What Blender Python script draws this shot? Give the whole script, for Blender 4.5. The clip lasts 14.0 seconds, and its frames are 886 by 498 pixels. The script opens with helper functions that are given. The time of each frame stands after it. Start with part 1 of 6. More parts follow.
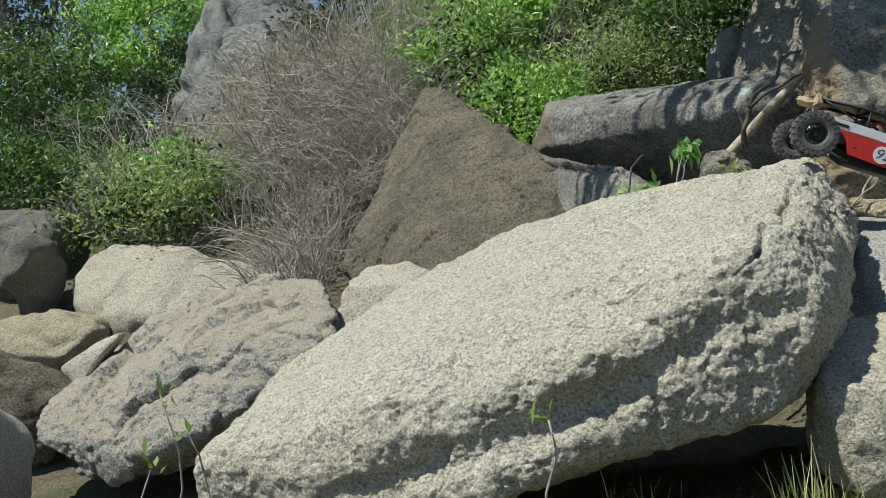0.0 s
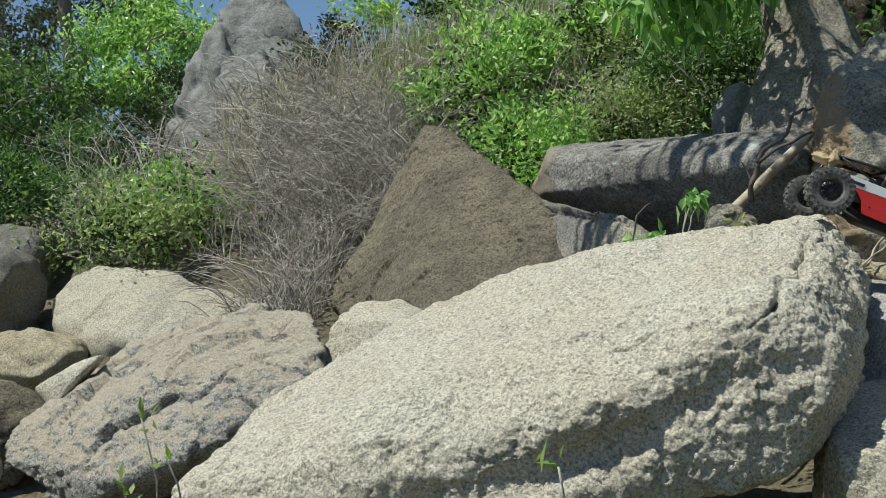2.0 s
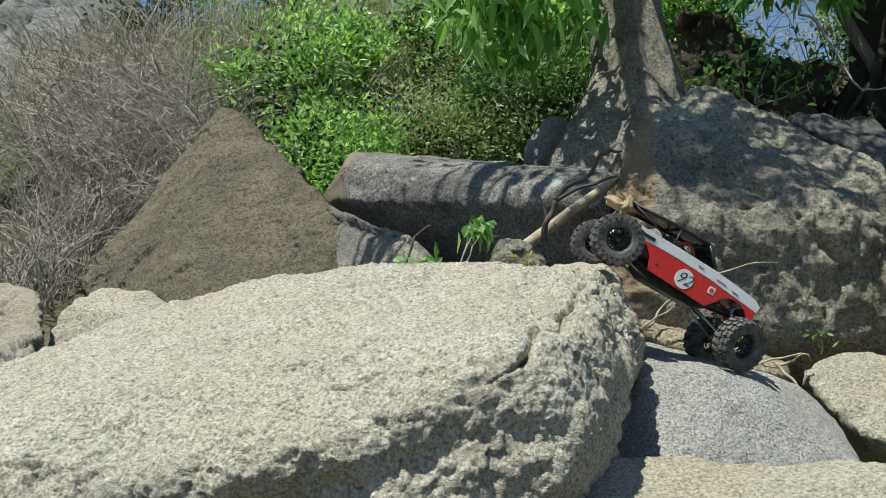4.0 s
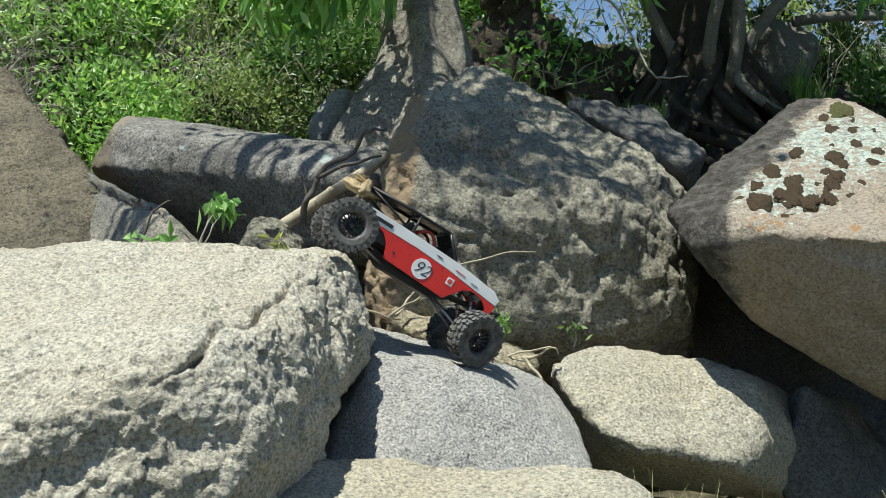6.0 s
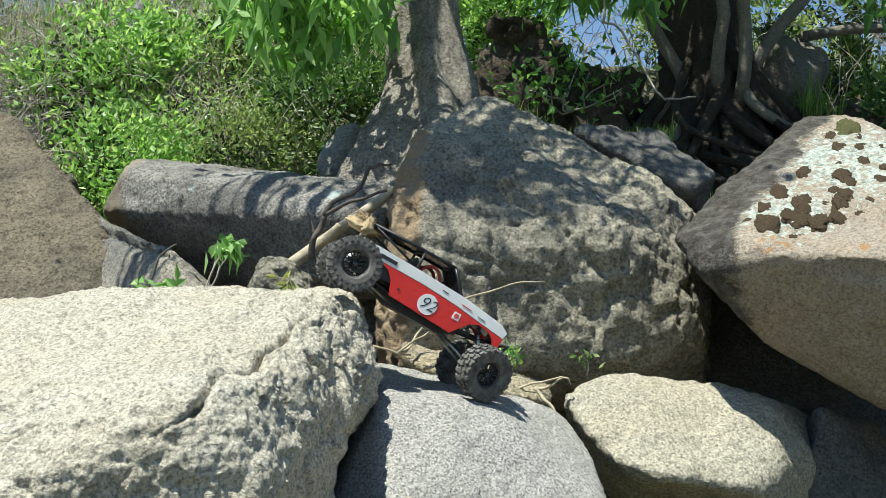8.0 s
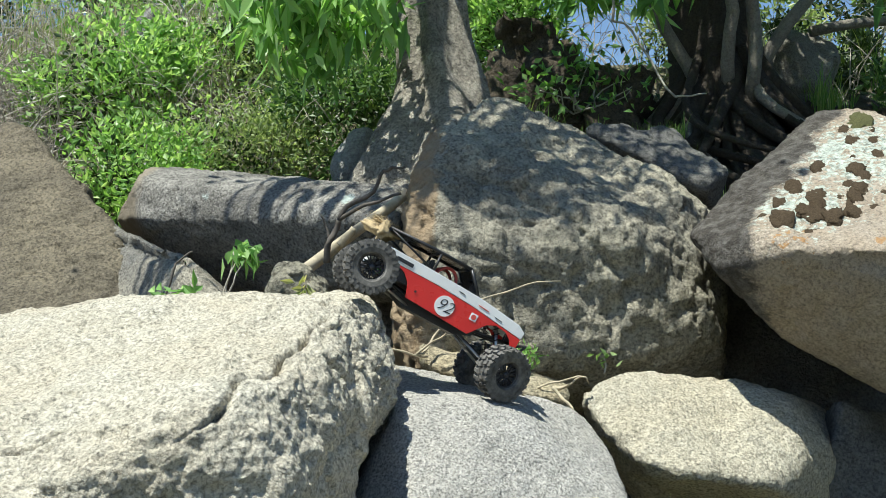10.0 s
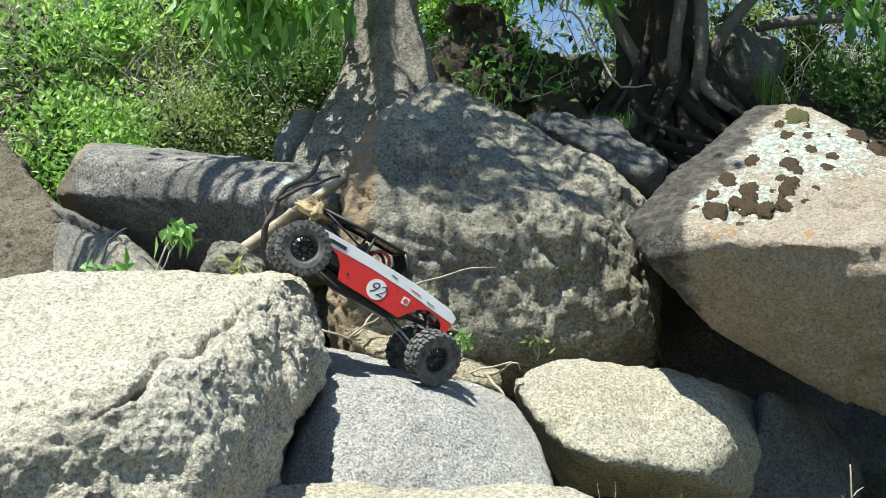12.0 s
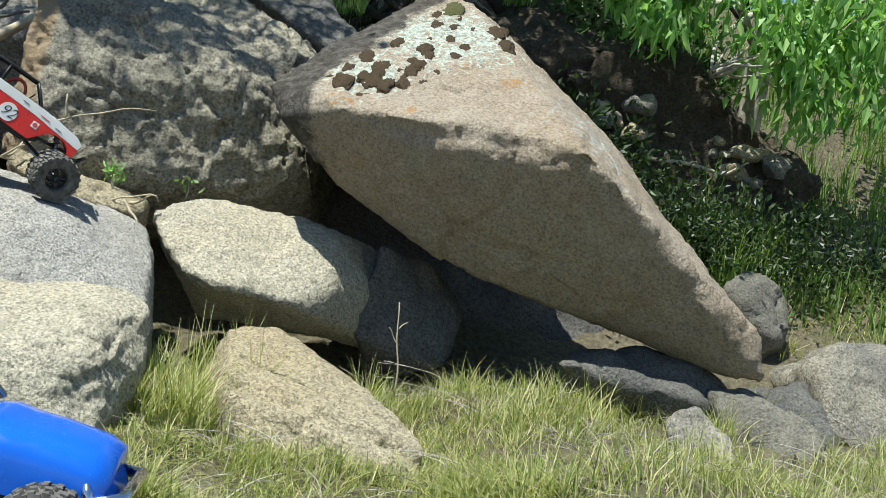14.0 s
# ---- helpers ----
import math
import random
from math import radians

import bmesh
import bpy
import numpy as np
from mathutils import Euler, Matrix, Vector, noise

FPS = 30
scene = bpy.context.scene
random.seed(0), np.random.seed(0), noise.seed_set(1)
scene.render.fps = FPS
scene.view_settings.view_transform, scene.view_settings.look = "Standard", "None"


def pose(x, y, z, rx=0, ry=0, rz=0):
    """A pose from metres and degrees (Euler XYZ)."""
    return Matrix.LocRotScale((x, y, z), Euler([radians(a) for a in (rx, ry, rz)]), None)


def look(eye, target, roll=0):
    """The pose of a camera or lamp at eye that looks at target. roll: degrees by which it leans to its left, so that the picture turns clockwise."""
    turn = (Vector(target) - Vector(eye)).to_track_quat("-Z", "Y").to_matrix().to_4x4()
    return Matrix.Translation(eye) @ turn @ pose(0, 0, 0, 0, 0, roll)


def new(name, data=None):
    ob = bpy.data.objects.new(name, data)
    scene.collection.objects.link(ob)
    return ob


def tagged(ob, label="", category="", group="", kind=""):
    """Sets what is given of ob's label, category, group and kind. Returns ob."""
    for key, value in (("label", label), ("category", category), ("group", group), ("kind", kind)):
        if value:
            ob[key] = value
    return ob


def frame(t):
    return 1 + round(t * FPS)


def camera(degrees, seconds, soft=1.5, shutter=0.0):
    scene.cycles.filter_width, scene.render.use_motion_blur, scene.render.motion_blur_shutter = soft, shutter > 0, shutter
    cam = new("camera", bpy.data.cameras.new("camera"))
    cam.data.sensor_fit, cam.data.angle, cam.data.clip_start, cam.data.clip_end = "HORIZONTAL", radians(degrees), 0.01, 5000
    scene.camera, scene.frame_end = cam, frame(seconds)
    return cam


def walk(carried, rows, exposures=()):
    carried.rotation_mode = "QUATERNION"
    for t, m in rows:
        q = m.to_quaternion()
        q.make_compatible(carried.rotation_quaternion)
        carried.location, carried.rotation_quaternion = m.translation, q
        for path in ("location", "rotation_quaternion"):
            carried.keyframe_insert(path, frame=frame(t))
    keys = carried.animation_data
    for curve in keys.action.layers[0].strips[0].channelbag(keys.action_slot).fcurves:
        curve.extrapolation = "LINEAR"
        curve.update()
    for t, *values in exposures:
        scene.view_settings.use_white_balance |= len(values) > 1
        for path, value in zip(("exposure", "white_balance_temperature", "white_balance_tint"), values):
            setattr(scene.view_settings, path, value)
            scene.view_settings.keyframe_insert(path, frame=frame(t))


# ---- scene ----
cam = camera(42.0, 14.0, 0.8)
PATH = [
    (0, (0.0, 0.0, 1.0), (-0.549, 1.923, 1.004), -7.9),
    (0.5, (-0.072, -0.022, 1.02), (-0.621, 1.898, 1.129), -9.1),
    (1, (-0.071, -0.014, 0.987), (-0.628, 1.904, 1.077), -6.0),
    (1.5, (-0.065, 0.026, 0.985), (-0.582, 1.956, 1.069), -5.7),
    (2, (-0.07, 0.078, 0.981), (-0.581, 2.01, 1.062), -4.5),
    (4.5, (0.09, 0.546, 1.004), (-0.061, 2.538, 1.107), 5.4),
    (5, (0.153, 0.589, 1.031), (0.113, 2.588, 1.097), 5.4),
    (5.5, (0.213, 0.636, 1.053), (0.248, 2.635, 1.111), 6.2),
    (6, (0.274, 0.638, 1.055), (0.318, 2.636, 1.119), 5.3),
    (6.5, (0.324, 0.633, 1.052), (0.344, 2.632, 1.134), 3.6),
    (7, (0.323, 0.643, 1.06), (0.336, 2.641, 1.149), 2.9),
    (7.5, (0.317, 0.641, 1.063), (0.328, 2.639, 1.154), 3.3),
    (8, (0.312, 0.644, 1.078), (0.313, 2.641, 1.183), 3.2),
    (8.5, (0.302, 0.643, 1.082), (0.293, 2.64, 1.191), 2.8),
    (11, (0.303, 0.637, 1.072), (0.285, 2.634, 1.18), 2.0),
    (11.5, (0.313, 0.636, 1.075), (0.301, 2.633, 1.182), 2.2),
    (12, (0.344, 0.634, 1.076), (0.408, 2.631, 1.162), 3.4),
    (12.5, (0.365, 0.617, 1.076), (0.482, 2.613, 1.129), 3.7),
    (13, (0.442, 0.54, 1.057), (0.611, 2.533, 1.062), 4.9),
    (13.5, (0.66, 0.432, 1.062), (0.891, 2.418, 1.016), 8.1),
    (14, (0.905, 0.189, 1.062), (1.231, 2.16, 0.971), 9.6),
]
walk(cam, [(t, look(eye, target, roll)) for t, eye, target, roll in PATH],
     [(0, 0.08), (2.2, 0.14), (4.5, 0.16), (5.5, 0.28), (6.5, 0.55), (7.5, 0.63), (11.0, 0.70), (12.5, 0.82), (13.5, 0.68), (14.0, 0.60)])

# ---- world, sun ----
SUN_EL, SUN_AZ = radians(67), radians(-126)   # azimuth from +y, clockwise seen from above
world = bpy.data.worlds.new("sky")
scene.world = world
world.use_nodes = True
wn, wl = world.node_tree.nodes, world.node_tree.links
sky = wn.new("ShaderNodeTexSky")
sky.sky_type, sky.sun_disc = "NISHITA", False
sky.sun_elevation, sky.sun_rotation = SUN_EL, SUN_AZ
sky.dust_density, sky.ozone_density = 0.0, 4.5
wn["Background"].inputs["Strength"].default_value = 0.085
wl.new(sky.outputs["Color"], wn["Background"].inputs["Color"])
sun = new("sun", bpy.data.lights.new("sun", "SUN"))
sun.data.energy, sun.data.angle, sun.data.color = 5.0, radians(0.53), (0.985, 0.975, 0.90)
to_sun = Vector((math.sin(SUN_AZ) * math.cos(SUN_EL), math.cos(SUN_AZ) * math.cos(SUN_EL), math.sin(SUN_EL)))
sun.matrix_world = look((0, 0, 20), Vector((0, 0, 20)) - to_sun)
scene.view_settings.use_white_balance = True
scene.view_settings.white_balance_temperature, scene.view_settings.white_balance_tint = 6380, 7

# ---- materials ----
def mat_new(name):
    m = bpy.data.materials.new(name)
    m.use_nodes = True
    return m, m.node_tree.nodes, m.node_tree.links, m.node_tree.nodes["Principled BSDF"]


def coords(n, l, scale=(1, 1, 1), offset=(0, 0, 0)):
    tc = n.new("ShaderNodeTexCoord")
    mp = n.new("ShaderNodeMapping")
    mp.inputs["Scale"].default_value = scale
    mp.inputs["Location"].default_value = offset
    l.new(tc.outputs["Object"], mp.inputs["Vector"])
    return mp.outputs["Vector"]


def noise_tex(n, l, vec, scale, detail=4.0, rough=0.6, dist=0.0):
    t = n.new("ShaderNodeTexNoise")
    t.inputs["Scale"].default_value, t.inputs["Detail"].default_value = scale, detail
    t.inputs["Roughness"].default_value, t.inputs["Distortion"].default_value = rough, dist
    l.new(vec, t.inputs["Vector"])
    return t.outputs["Fac"]


def ramp(n, l, fac, *stops):
    r = n.new("ShaderNodeValToRGB")
    e = r.color_ramp.elements
    while len(e) < len(stops):
        e.new(0.5)
    for el, (p, c) in zip(e, stops):
        el.position = p
        el.color = (*c, 1) if isinstance(c, tuple) else (c, c, c, 1)
    l.new(fac, r.inputs["Fac"])
    return r.outputs["Color"]


def mix(n, l, fac, a, b, mode="MIX"):
    m = n.new("ShaderNodeMix")
    m.data_type, m.blend_type = "RGBA", mode
    for key, v in ((0, fac), (6, a), (7, b)):
        if isinstance(v, (int, float)):
            m.inputs[key].default_value = v
        elif isinstance(v, tuple):
            m.inputs[key].default_value = (*v, 1)
        else:
            l.new(v, m.inputs[key])
    return m.outputs[2]


def math_node(n, l, op, a, b=0.0):
    m = n.new("ShaderNodeMath")
    m.operation = op
    for k, v in ((0, a), (1, b)):
        if isinstance(v, (int, float)):
            m.inputs[k].default_value = v
        else:
            l.new(v, m.inputs[k])
    return m.outputs[0]


def add_bump(n, l, bsdf, height, strength, dist=0.01, before=None):
    b = n.new("ShaderNodeBump")
    b.inputs["Strength"].default_value, b.inputs["Distance"].default_value = strength, dist
    l.new(height, b.inputs["Height"])
    if before is not None:
        l.new(before, b.inputs["Normal"])
    l.new(b.outputs["Normal"], bsdf.inputs["Normal"])
    return b.outputs["Normal"]


def granite(name, pale, dark, stain, grain=1.0, stain_amount=0.5, speck=0.6, streak=(1, 1, 1), relief=1.0):
    """Coarse granite: crystals of pale and dark minerals, stains and weather streaks, pitted relief."""
    m, n, l, b = mat_new(name)
    v = coords(n, l)
    sv = coords(n, l, streak, (3.1, 1.7, 0.4))
    big = ramp(n, l, noise_tex(n, l, sv, 3.2, 5, 0.62, 0.3), (0.34, 0.0), (0.68, 1.0))
    mid = ramp(n, l, noise_tex(n, l, v, 15, 6, 0.7), (0.3, 0.22), (0.72, 0.85))
    grainy = ramp(n, l, noise_tex(n, l, v, 165 * grain, 3, 0.75), (0.38, 0.0), (0.56, 1.0))
    vor = n.new("ShaderNodeTexVoronoi")
    vor.inputs["Scale"].default_value = 165 * grain
    l.new(v, vor.inputs["Vector"])
    bits = ramp(n, l, vor.outputs["Color"], (0.25, 0.0), (0.6, 1.0))
    body = mix(n, l, mid, dark, pale)
    body = mix(n, l, math_node(n, l, "MULTIPLY", big, stain_amount), body, stain)
    lo = mix(n, l, 1.0, body, (1 - 0.74 * speck,) * 3, "MULTIPLY")
    hi = mix(n, l, 1.0, body, (1 + 0.5 * speck,) * 3, "MULTIPLY")
    col = mix(n, l, grainy, lo, hi)
    col = mix(n, l, 0.5 * speck, col, mix(n, l, bits, lo, hi))
    seam = ramp(n, l, noise_tex(n, l, v, 34 * grain, 5, 0.7, 0.6), (0.455, 0.0), (0.49, 1.0), (0.51, 1.0), (0.545, 0.0))
    col = mix(n, l, math_node(n, l, "MULTIPLY", seam, 0.22 * speck), col, lo)
    l.new(col, b.inputs["Base Color"])
    b.inputs["Roughness"].default_value = 0.88
    b.inputs["Specular IOR Level"].default_value = 0.28
    h1 = add_bump(n, l, b, noise_tex(n, l, v, 13, 7, 0.68), 0.6 * relief, 0.03)
    add_bump(n, l, b, noise_tex(n, l, v, 95 * grain, 4, 0.75), 1.0 * relief, 0.011, h1)
    return m, n, l, b, col


def plain(name, colour, rough=0.5, metal=0.0, vary=0.15, scale=30.0, spec=0.5):
    m, n, l, b = mat_new(name)
    f = noise_tex(n, l, coords(n, l), scale, 4, 0.65)
    lo, hi = (tuple(c * k for c in colour) for k in (1 - vary, 1 + vary))
    l.new(ramp(n, l, f, (0.3, lo), (0.7, hi)), b.inputs["Base Color"])
    b.inputs["Metallic"].default_value = metal
    b.inputs["Specular IOR Level"].default_value = spec
    l.new(ramp(n, l, noise_tex(n, l, coords(n, l), scale * 3, 3), (0.3, max(0.05, rough - 0.1)), (0.7, min(1.0, rough + 0.1))), b.inputs["Roughness"])
    return m


def leafy(name, a, b_col, c, back=0.35, rough=0.45):
    """Leaves, each a little different, that let some light through."""
    m, n, l, b = mat_new(name)
    g = n.new("ShaderNodeNewGeometry")
    col = ramp(n, l, g.outputs["Random Per Island"], (0.0, a), (0.5, b_col), (1.0, c))
    l.new(col, b.inputs["Base Color"])
    b.inputs["Roughness"].default_value = rough
    tr = n.new("ShaderNodeBsdfTranslucent")
    l.new(mix(n, l, 1.0, col, (1.25, 1.3, 0.7), "MULTIPLY"), tr.inputs["Color"])
    mx = n.new("ShaderNodeMixShader")
    mx.inputs[0].default_value = back
    l.new(b.outputs[0], mx.inputs[1])
    l.new(tr.outputs[0], mx.inputs[2])
    l.new(mx.outputs[0], n["Material Output"].inputs["Surface"])
    return m


PALE = granite("pale_granite", (0.585, 0.548, 0.445), (0.40, 0.372, 0.296), (0.48, 0.42, 0.31), 1.0, 0.7, 0.76, relief=0.95)[0]
TANPALE = granite("pale_yellowish_granite", (0.565, 0.525, 0.412), (0.375, 0.347, 0.27), (0.46, 0.405, 0.29), 1.0, 0.7, 0.78)[0]
WARM = granite("warm_granite", (0.49, 0.43, 0.295), (0.30, 0.265, 0.185), (0.40, 0.32, 0.19), 1.0, 0.55, 0.85)[0]
GREY = granite("grey_granite", (0.54, 0.52, 0.475), (0.39, 0.375, 0.34), (0.43, 0.41, 0.355), 1.3, 0.5, 0.85)[0]
COOL = granite("weathered_grey_granite", (0.34, 0.34, 0.31), (0.19, 0.19, 0.175), (0.12, 0.12, 0.11), 0.5, 0.7, 0.5, (1, 1, 0.5))[0]
# on the rocks of the hollow this dark colour stands for shade
DARK = granite("lichen_and_shade_dark_granite", (0.22, 0.21, 0.18), (0.11, 0.108, 0.10), (0.085, 0.083, 0.08), 0.8, 0.7, 0.7)[0]
BROWN = granite("brown_granite", (0.235, 0.20, 0.138), (0.125, 0.106, 0.073), (0.07, 0.061, 0.045), 0.8, 0.65, 0.85)[0]
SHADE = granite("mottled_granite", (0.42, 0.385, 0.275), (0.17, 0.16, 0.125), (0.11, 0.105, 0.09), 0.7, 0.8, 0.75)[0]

OLIVE = granite("olive_grey_granite", (0.26, 0.245, 0.20), (0.15, 0.14, 0.115), (0.10, 0.095, 0.08), 0.8, 0.6, 0.6)[0]
EARTH = granite("dark_crumbling_earth", (0.15, 0.12, 0.08), (0.07, 0.056, 0.04), (0.035, 0.028, 0.021), 0.6, 0.7, 0.7, relief=1.6)[0]
BROKEN = granite("broken_tan_granite", (0.43, 0.39, 0.30), (0.24, 0.222, 0.18), (0.15, 0.147, 0.135), 0.9, 0.85, 0.85)[0]


def weathered():
    """Granite broken to grey, still with its smooth tan skin where it faces up."""
    m, n, l, b, col = granite("tan_skinned_granite", (0.52, 0.50, 0.44), (0.32, 0.31, 0.27), (0.27, 0.255, 0.22), 0.9, 0.6, 0.9, relief=1.3)
    g = n.new("ShaderNodeNewGeometry")
    xyz = n.new("ShaderNodeSeparateXYZ")
    l.new(g.outputs["Normal"], xyz.inputs[0])
    f = math_node(n, l, "ADD", xyz.outputs[2], math_node(n, l, "MULTIPLY", noise_tex(n, l, coords(n, l), 7, 6, 0.7), 0.5))
    skin = ramp(n, l, f, (0.74, 0.0), (0.86, 1.0))
    tan = mix(n, l, noise_tex(n, l, coords(n, l), 5, 6, 0.7), (0.62, 0.575, 0.46), (0.58, 0.465, 0.33))
    tan = mix(n, l, ramp(n, l, noise_tex(n, l, coords(n, l), 150, 3, 0.75), (0.40, 0.0), (0.58, 1.0)), mix(n, l, 1.0, tan, (0.62, 0.62, 0.62), "MULTIPLY"), tan)
    l.new(mix(n, l, math_node(n, l, "MULTIPLY", skin, 0.9), col, tan), b.inputs["Base Color"])
    return m


SKINNED = weathered()


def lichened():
    """Granite with crusts of pale and orange lichen over part of its top, and a flank coloured dark for weathering and
    dappled shade.
    """
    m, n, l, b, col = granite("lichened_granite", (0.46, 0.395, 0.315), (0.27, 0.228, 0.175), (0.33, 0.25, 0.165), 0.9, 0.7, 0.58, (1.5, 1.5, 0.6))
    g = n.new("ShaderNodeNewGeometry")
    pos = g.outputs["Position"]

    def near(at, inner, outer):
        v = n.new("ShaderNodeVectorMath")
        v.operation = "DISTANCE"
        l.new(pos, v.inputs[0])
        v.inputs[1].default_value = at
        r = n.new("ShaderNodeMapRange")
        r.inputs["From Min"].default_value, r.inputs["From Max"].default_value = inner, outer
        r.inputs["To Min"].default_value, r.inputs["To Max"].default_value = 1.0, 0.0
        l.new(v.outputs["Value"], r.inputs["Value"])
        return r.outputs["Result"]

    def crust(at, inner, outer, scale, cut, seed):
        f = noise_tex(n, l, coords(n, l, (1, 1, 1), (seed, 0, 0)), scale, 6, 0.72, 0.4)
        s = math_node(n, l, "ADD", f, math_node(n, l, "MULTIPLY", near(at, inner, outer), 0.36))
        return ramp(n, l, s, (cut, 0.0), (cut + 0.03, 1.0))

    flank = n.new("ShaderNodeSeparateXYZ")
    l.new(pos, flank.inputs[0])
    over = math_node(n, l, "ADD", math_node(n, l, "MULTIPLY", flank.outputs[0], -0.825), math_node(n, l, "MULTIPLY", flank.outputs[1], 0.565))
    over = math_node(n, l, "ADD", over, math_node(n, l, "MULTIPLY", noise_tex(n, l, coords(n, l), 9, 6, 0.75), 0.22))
    # specked dark flank colour: weathered stone with dappled shade painted in
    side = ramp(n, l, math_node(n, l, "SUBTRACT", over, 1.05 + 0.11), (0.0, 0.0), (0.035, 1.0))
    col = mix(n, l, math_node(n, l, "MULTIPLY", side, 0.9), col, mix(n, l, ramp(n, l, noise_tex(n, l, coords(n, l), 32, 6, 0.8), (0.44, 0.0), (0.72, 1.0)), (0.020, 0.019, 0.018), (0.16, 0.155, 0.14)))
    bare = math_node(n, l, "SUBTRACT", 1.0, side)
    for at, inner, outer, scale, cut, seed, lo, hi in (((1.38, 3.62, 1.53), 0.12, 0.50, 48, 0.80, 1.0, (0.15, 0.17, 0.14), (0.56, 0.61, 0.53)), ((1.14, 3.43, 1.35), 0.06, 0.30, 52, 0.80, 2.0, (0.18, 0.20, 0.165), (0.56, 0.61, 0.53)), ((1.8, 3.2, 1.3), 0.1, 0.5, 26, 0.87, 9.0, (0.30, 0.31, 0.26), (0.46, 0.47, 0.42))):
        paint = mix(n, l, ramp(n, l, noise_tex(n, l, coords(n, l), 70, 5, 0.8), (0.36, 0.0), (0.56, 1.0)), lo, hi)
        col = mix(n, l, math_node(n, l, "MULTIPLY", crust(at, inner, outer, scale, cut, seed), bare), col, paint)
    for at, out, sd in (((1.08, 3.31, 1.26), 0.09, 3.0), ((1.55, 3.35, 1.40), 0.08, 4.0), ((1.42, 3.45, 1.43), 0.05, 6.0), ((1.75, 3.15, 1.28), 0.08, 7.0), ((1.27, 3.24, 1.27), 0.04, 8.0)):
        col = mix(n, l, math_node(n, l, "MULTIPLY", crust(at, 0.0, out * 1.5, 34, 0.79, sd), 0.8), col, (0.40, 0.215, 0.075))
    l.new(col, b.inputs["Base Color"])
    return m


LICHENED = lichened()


def streaked():
    """Mottled granite with a rusty band down its corner."""
    m, n, l, b, col = granite("rust_streaked_granite", (0.46, 0.42, 0.31), (0.22, 0.205, 0.16), (0.14, 0.132, 0.112), 0.7, 0.7, 0.8)
    g = n.new("ShaderNodeNewGeometry")
    xyz = n.new("ShaderNodeSeparateXYZ")
    l.new(g.outputs["Position"], xyz.inputs[0])
    edge = math_node(n, l, "ADD", xyz.outputs[0], math_node(n, l, "MULTIPLY", noise_tex(n, l, coords(n, l, (1, 1, 0.4)), 14, 5, 0.7), 0.12))
    band = ramp(n, l, math_node(n, l, "SUBTRACT", edge, 0.30), (0.0, 1.0), (0.02, 0.0))
    rust = mix(n, l, noise_tex(n, l, coords(n, l), 60, 4, 0.8), (0.22, 0.15, 0.085), (0.42, 0.31, 0.19))
    l.new(mix(n, l, math_node(n, l, "MULTIPLY", band, 0.85), col, rust), b.inputs["Base Color"])
    return m


STREAKED = streaked()


def spotted():
    """Dark granite with a few round pale lichen spots and a streaked top."""
    m, n, l, b, col = granite("spotted_dark_granite", (0.40, 0.38, 0.335), (0.14, 0.132, 0.115), (0.075, 0.07, 0.062), 0.8, 0.75, 0.9, (0.6, 1, 2.5))
    g = n.new("ShaderNodeNewGeometry")
    xyz = n.new("ShaderNodeSeparateXYZ")
    l.new(g.outputs["Position"], xyz.inputs[0])
    end = math_node(n, l, "ADD", xyz.outputs[0], math_node(n, l, "MULTIPLY", noise_tex(n, l, coords(n, l), 11, 5, 0.7), 0.10))
    tan = mix(n, l, noise_tex(n, l, coords(n, l), 26, 5, 0.75), (0.20, 0.165, 0.115), (0.40, 0.34, 0.25))
    col = mix(n, l, ramp(n, l, math_node(n, l, "ADD", end, 0.77), (0.0, 0.8), (0.03, 0.0)), col, tan)
    for at, rad in (((-0.529, 4.449, 1.43), 0.012), ((-0.028, 4.16, 1.412), 0.026), ((-0.178, 4.221, 1.401), 0.008)):
        v = n.new("ShaderNodeVectorMath")
        v.operation = "DISTANCE"
        l.new(g.outputs["Position"], v.inputs[0])
        v.inputs[1].default_value = at
        d = math_node(n, l, "ADD", v.outputs["Value"], math_node(n, l, "MULTIPLY", noise_tex(n, l, coords(n, l), 45, 4, 0.7), 0.06))
        col = mix(n, l, ramp(n, l, math_node(n, l, "SUBTRACT", d, rad + 0.02), (0.0, 1.0), (0.012, 0.0)), col, (0.42, 0.48, 0.44))
    l.new(col, b.inputs["Base Color"])
    return m


SPOTTED = spotted()

# ---- rock modelling ----
LATTICE = np.random.RandomState(7).rand(48, 48, 48).astype(np.float32)


def value_noise(p):
    i = np.floor(p).astype(int)
    f = p - i
    f = f * f * (3 - 2 * f)
    out = 0.0
    for dx in (0, 1):
        wx = f[..., 0] if dx else 1 - f[..., 0]
        for dy in (0, 1):
            wy = f[..., 1] if dy else 1 - f[..., 1]
            for dz in (0, 1):
                wz = f[..., 2] if dz else 1 - f[..., 2]
                out = out + wx * wy * wz * LATTICE[(i[..., 0] + dx) % 48, (i[..., 1] + dy) % 48, (i[..., 2] + dz) % 48]
    return out - 0.5


def fbm(p, scale, octaves=4, gain=0.5, ridged=False):
    total, amp = 0.0, 1.0
    for k in range(octaves):
        v = value_noise(p * scale * 2.03**k + 17.3 * k)
        total = total + amp * ((0.25 - np.abs(v)) * 2 if ridged else v * 2)
        amp *= gain
    return total


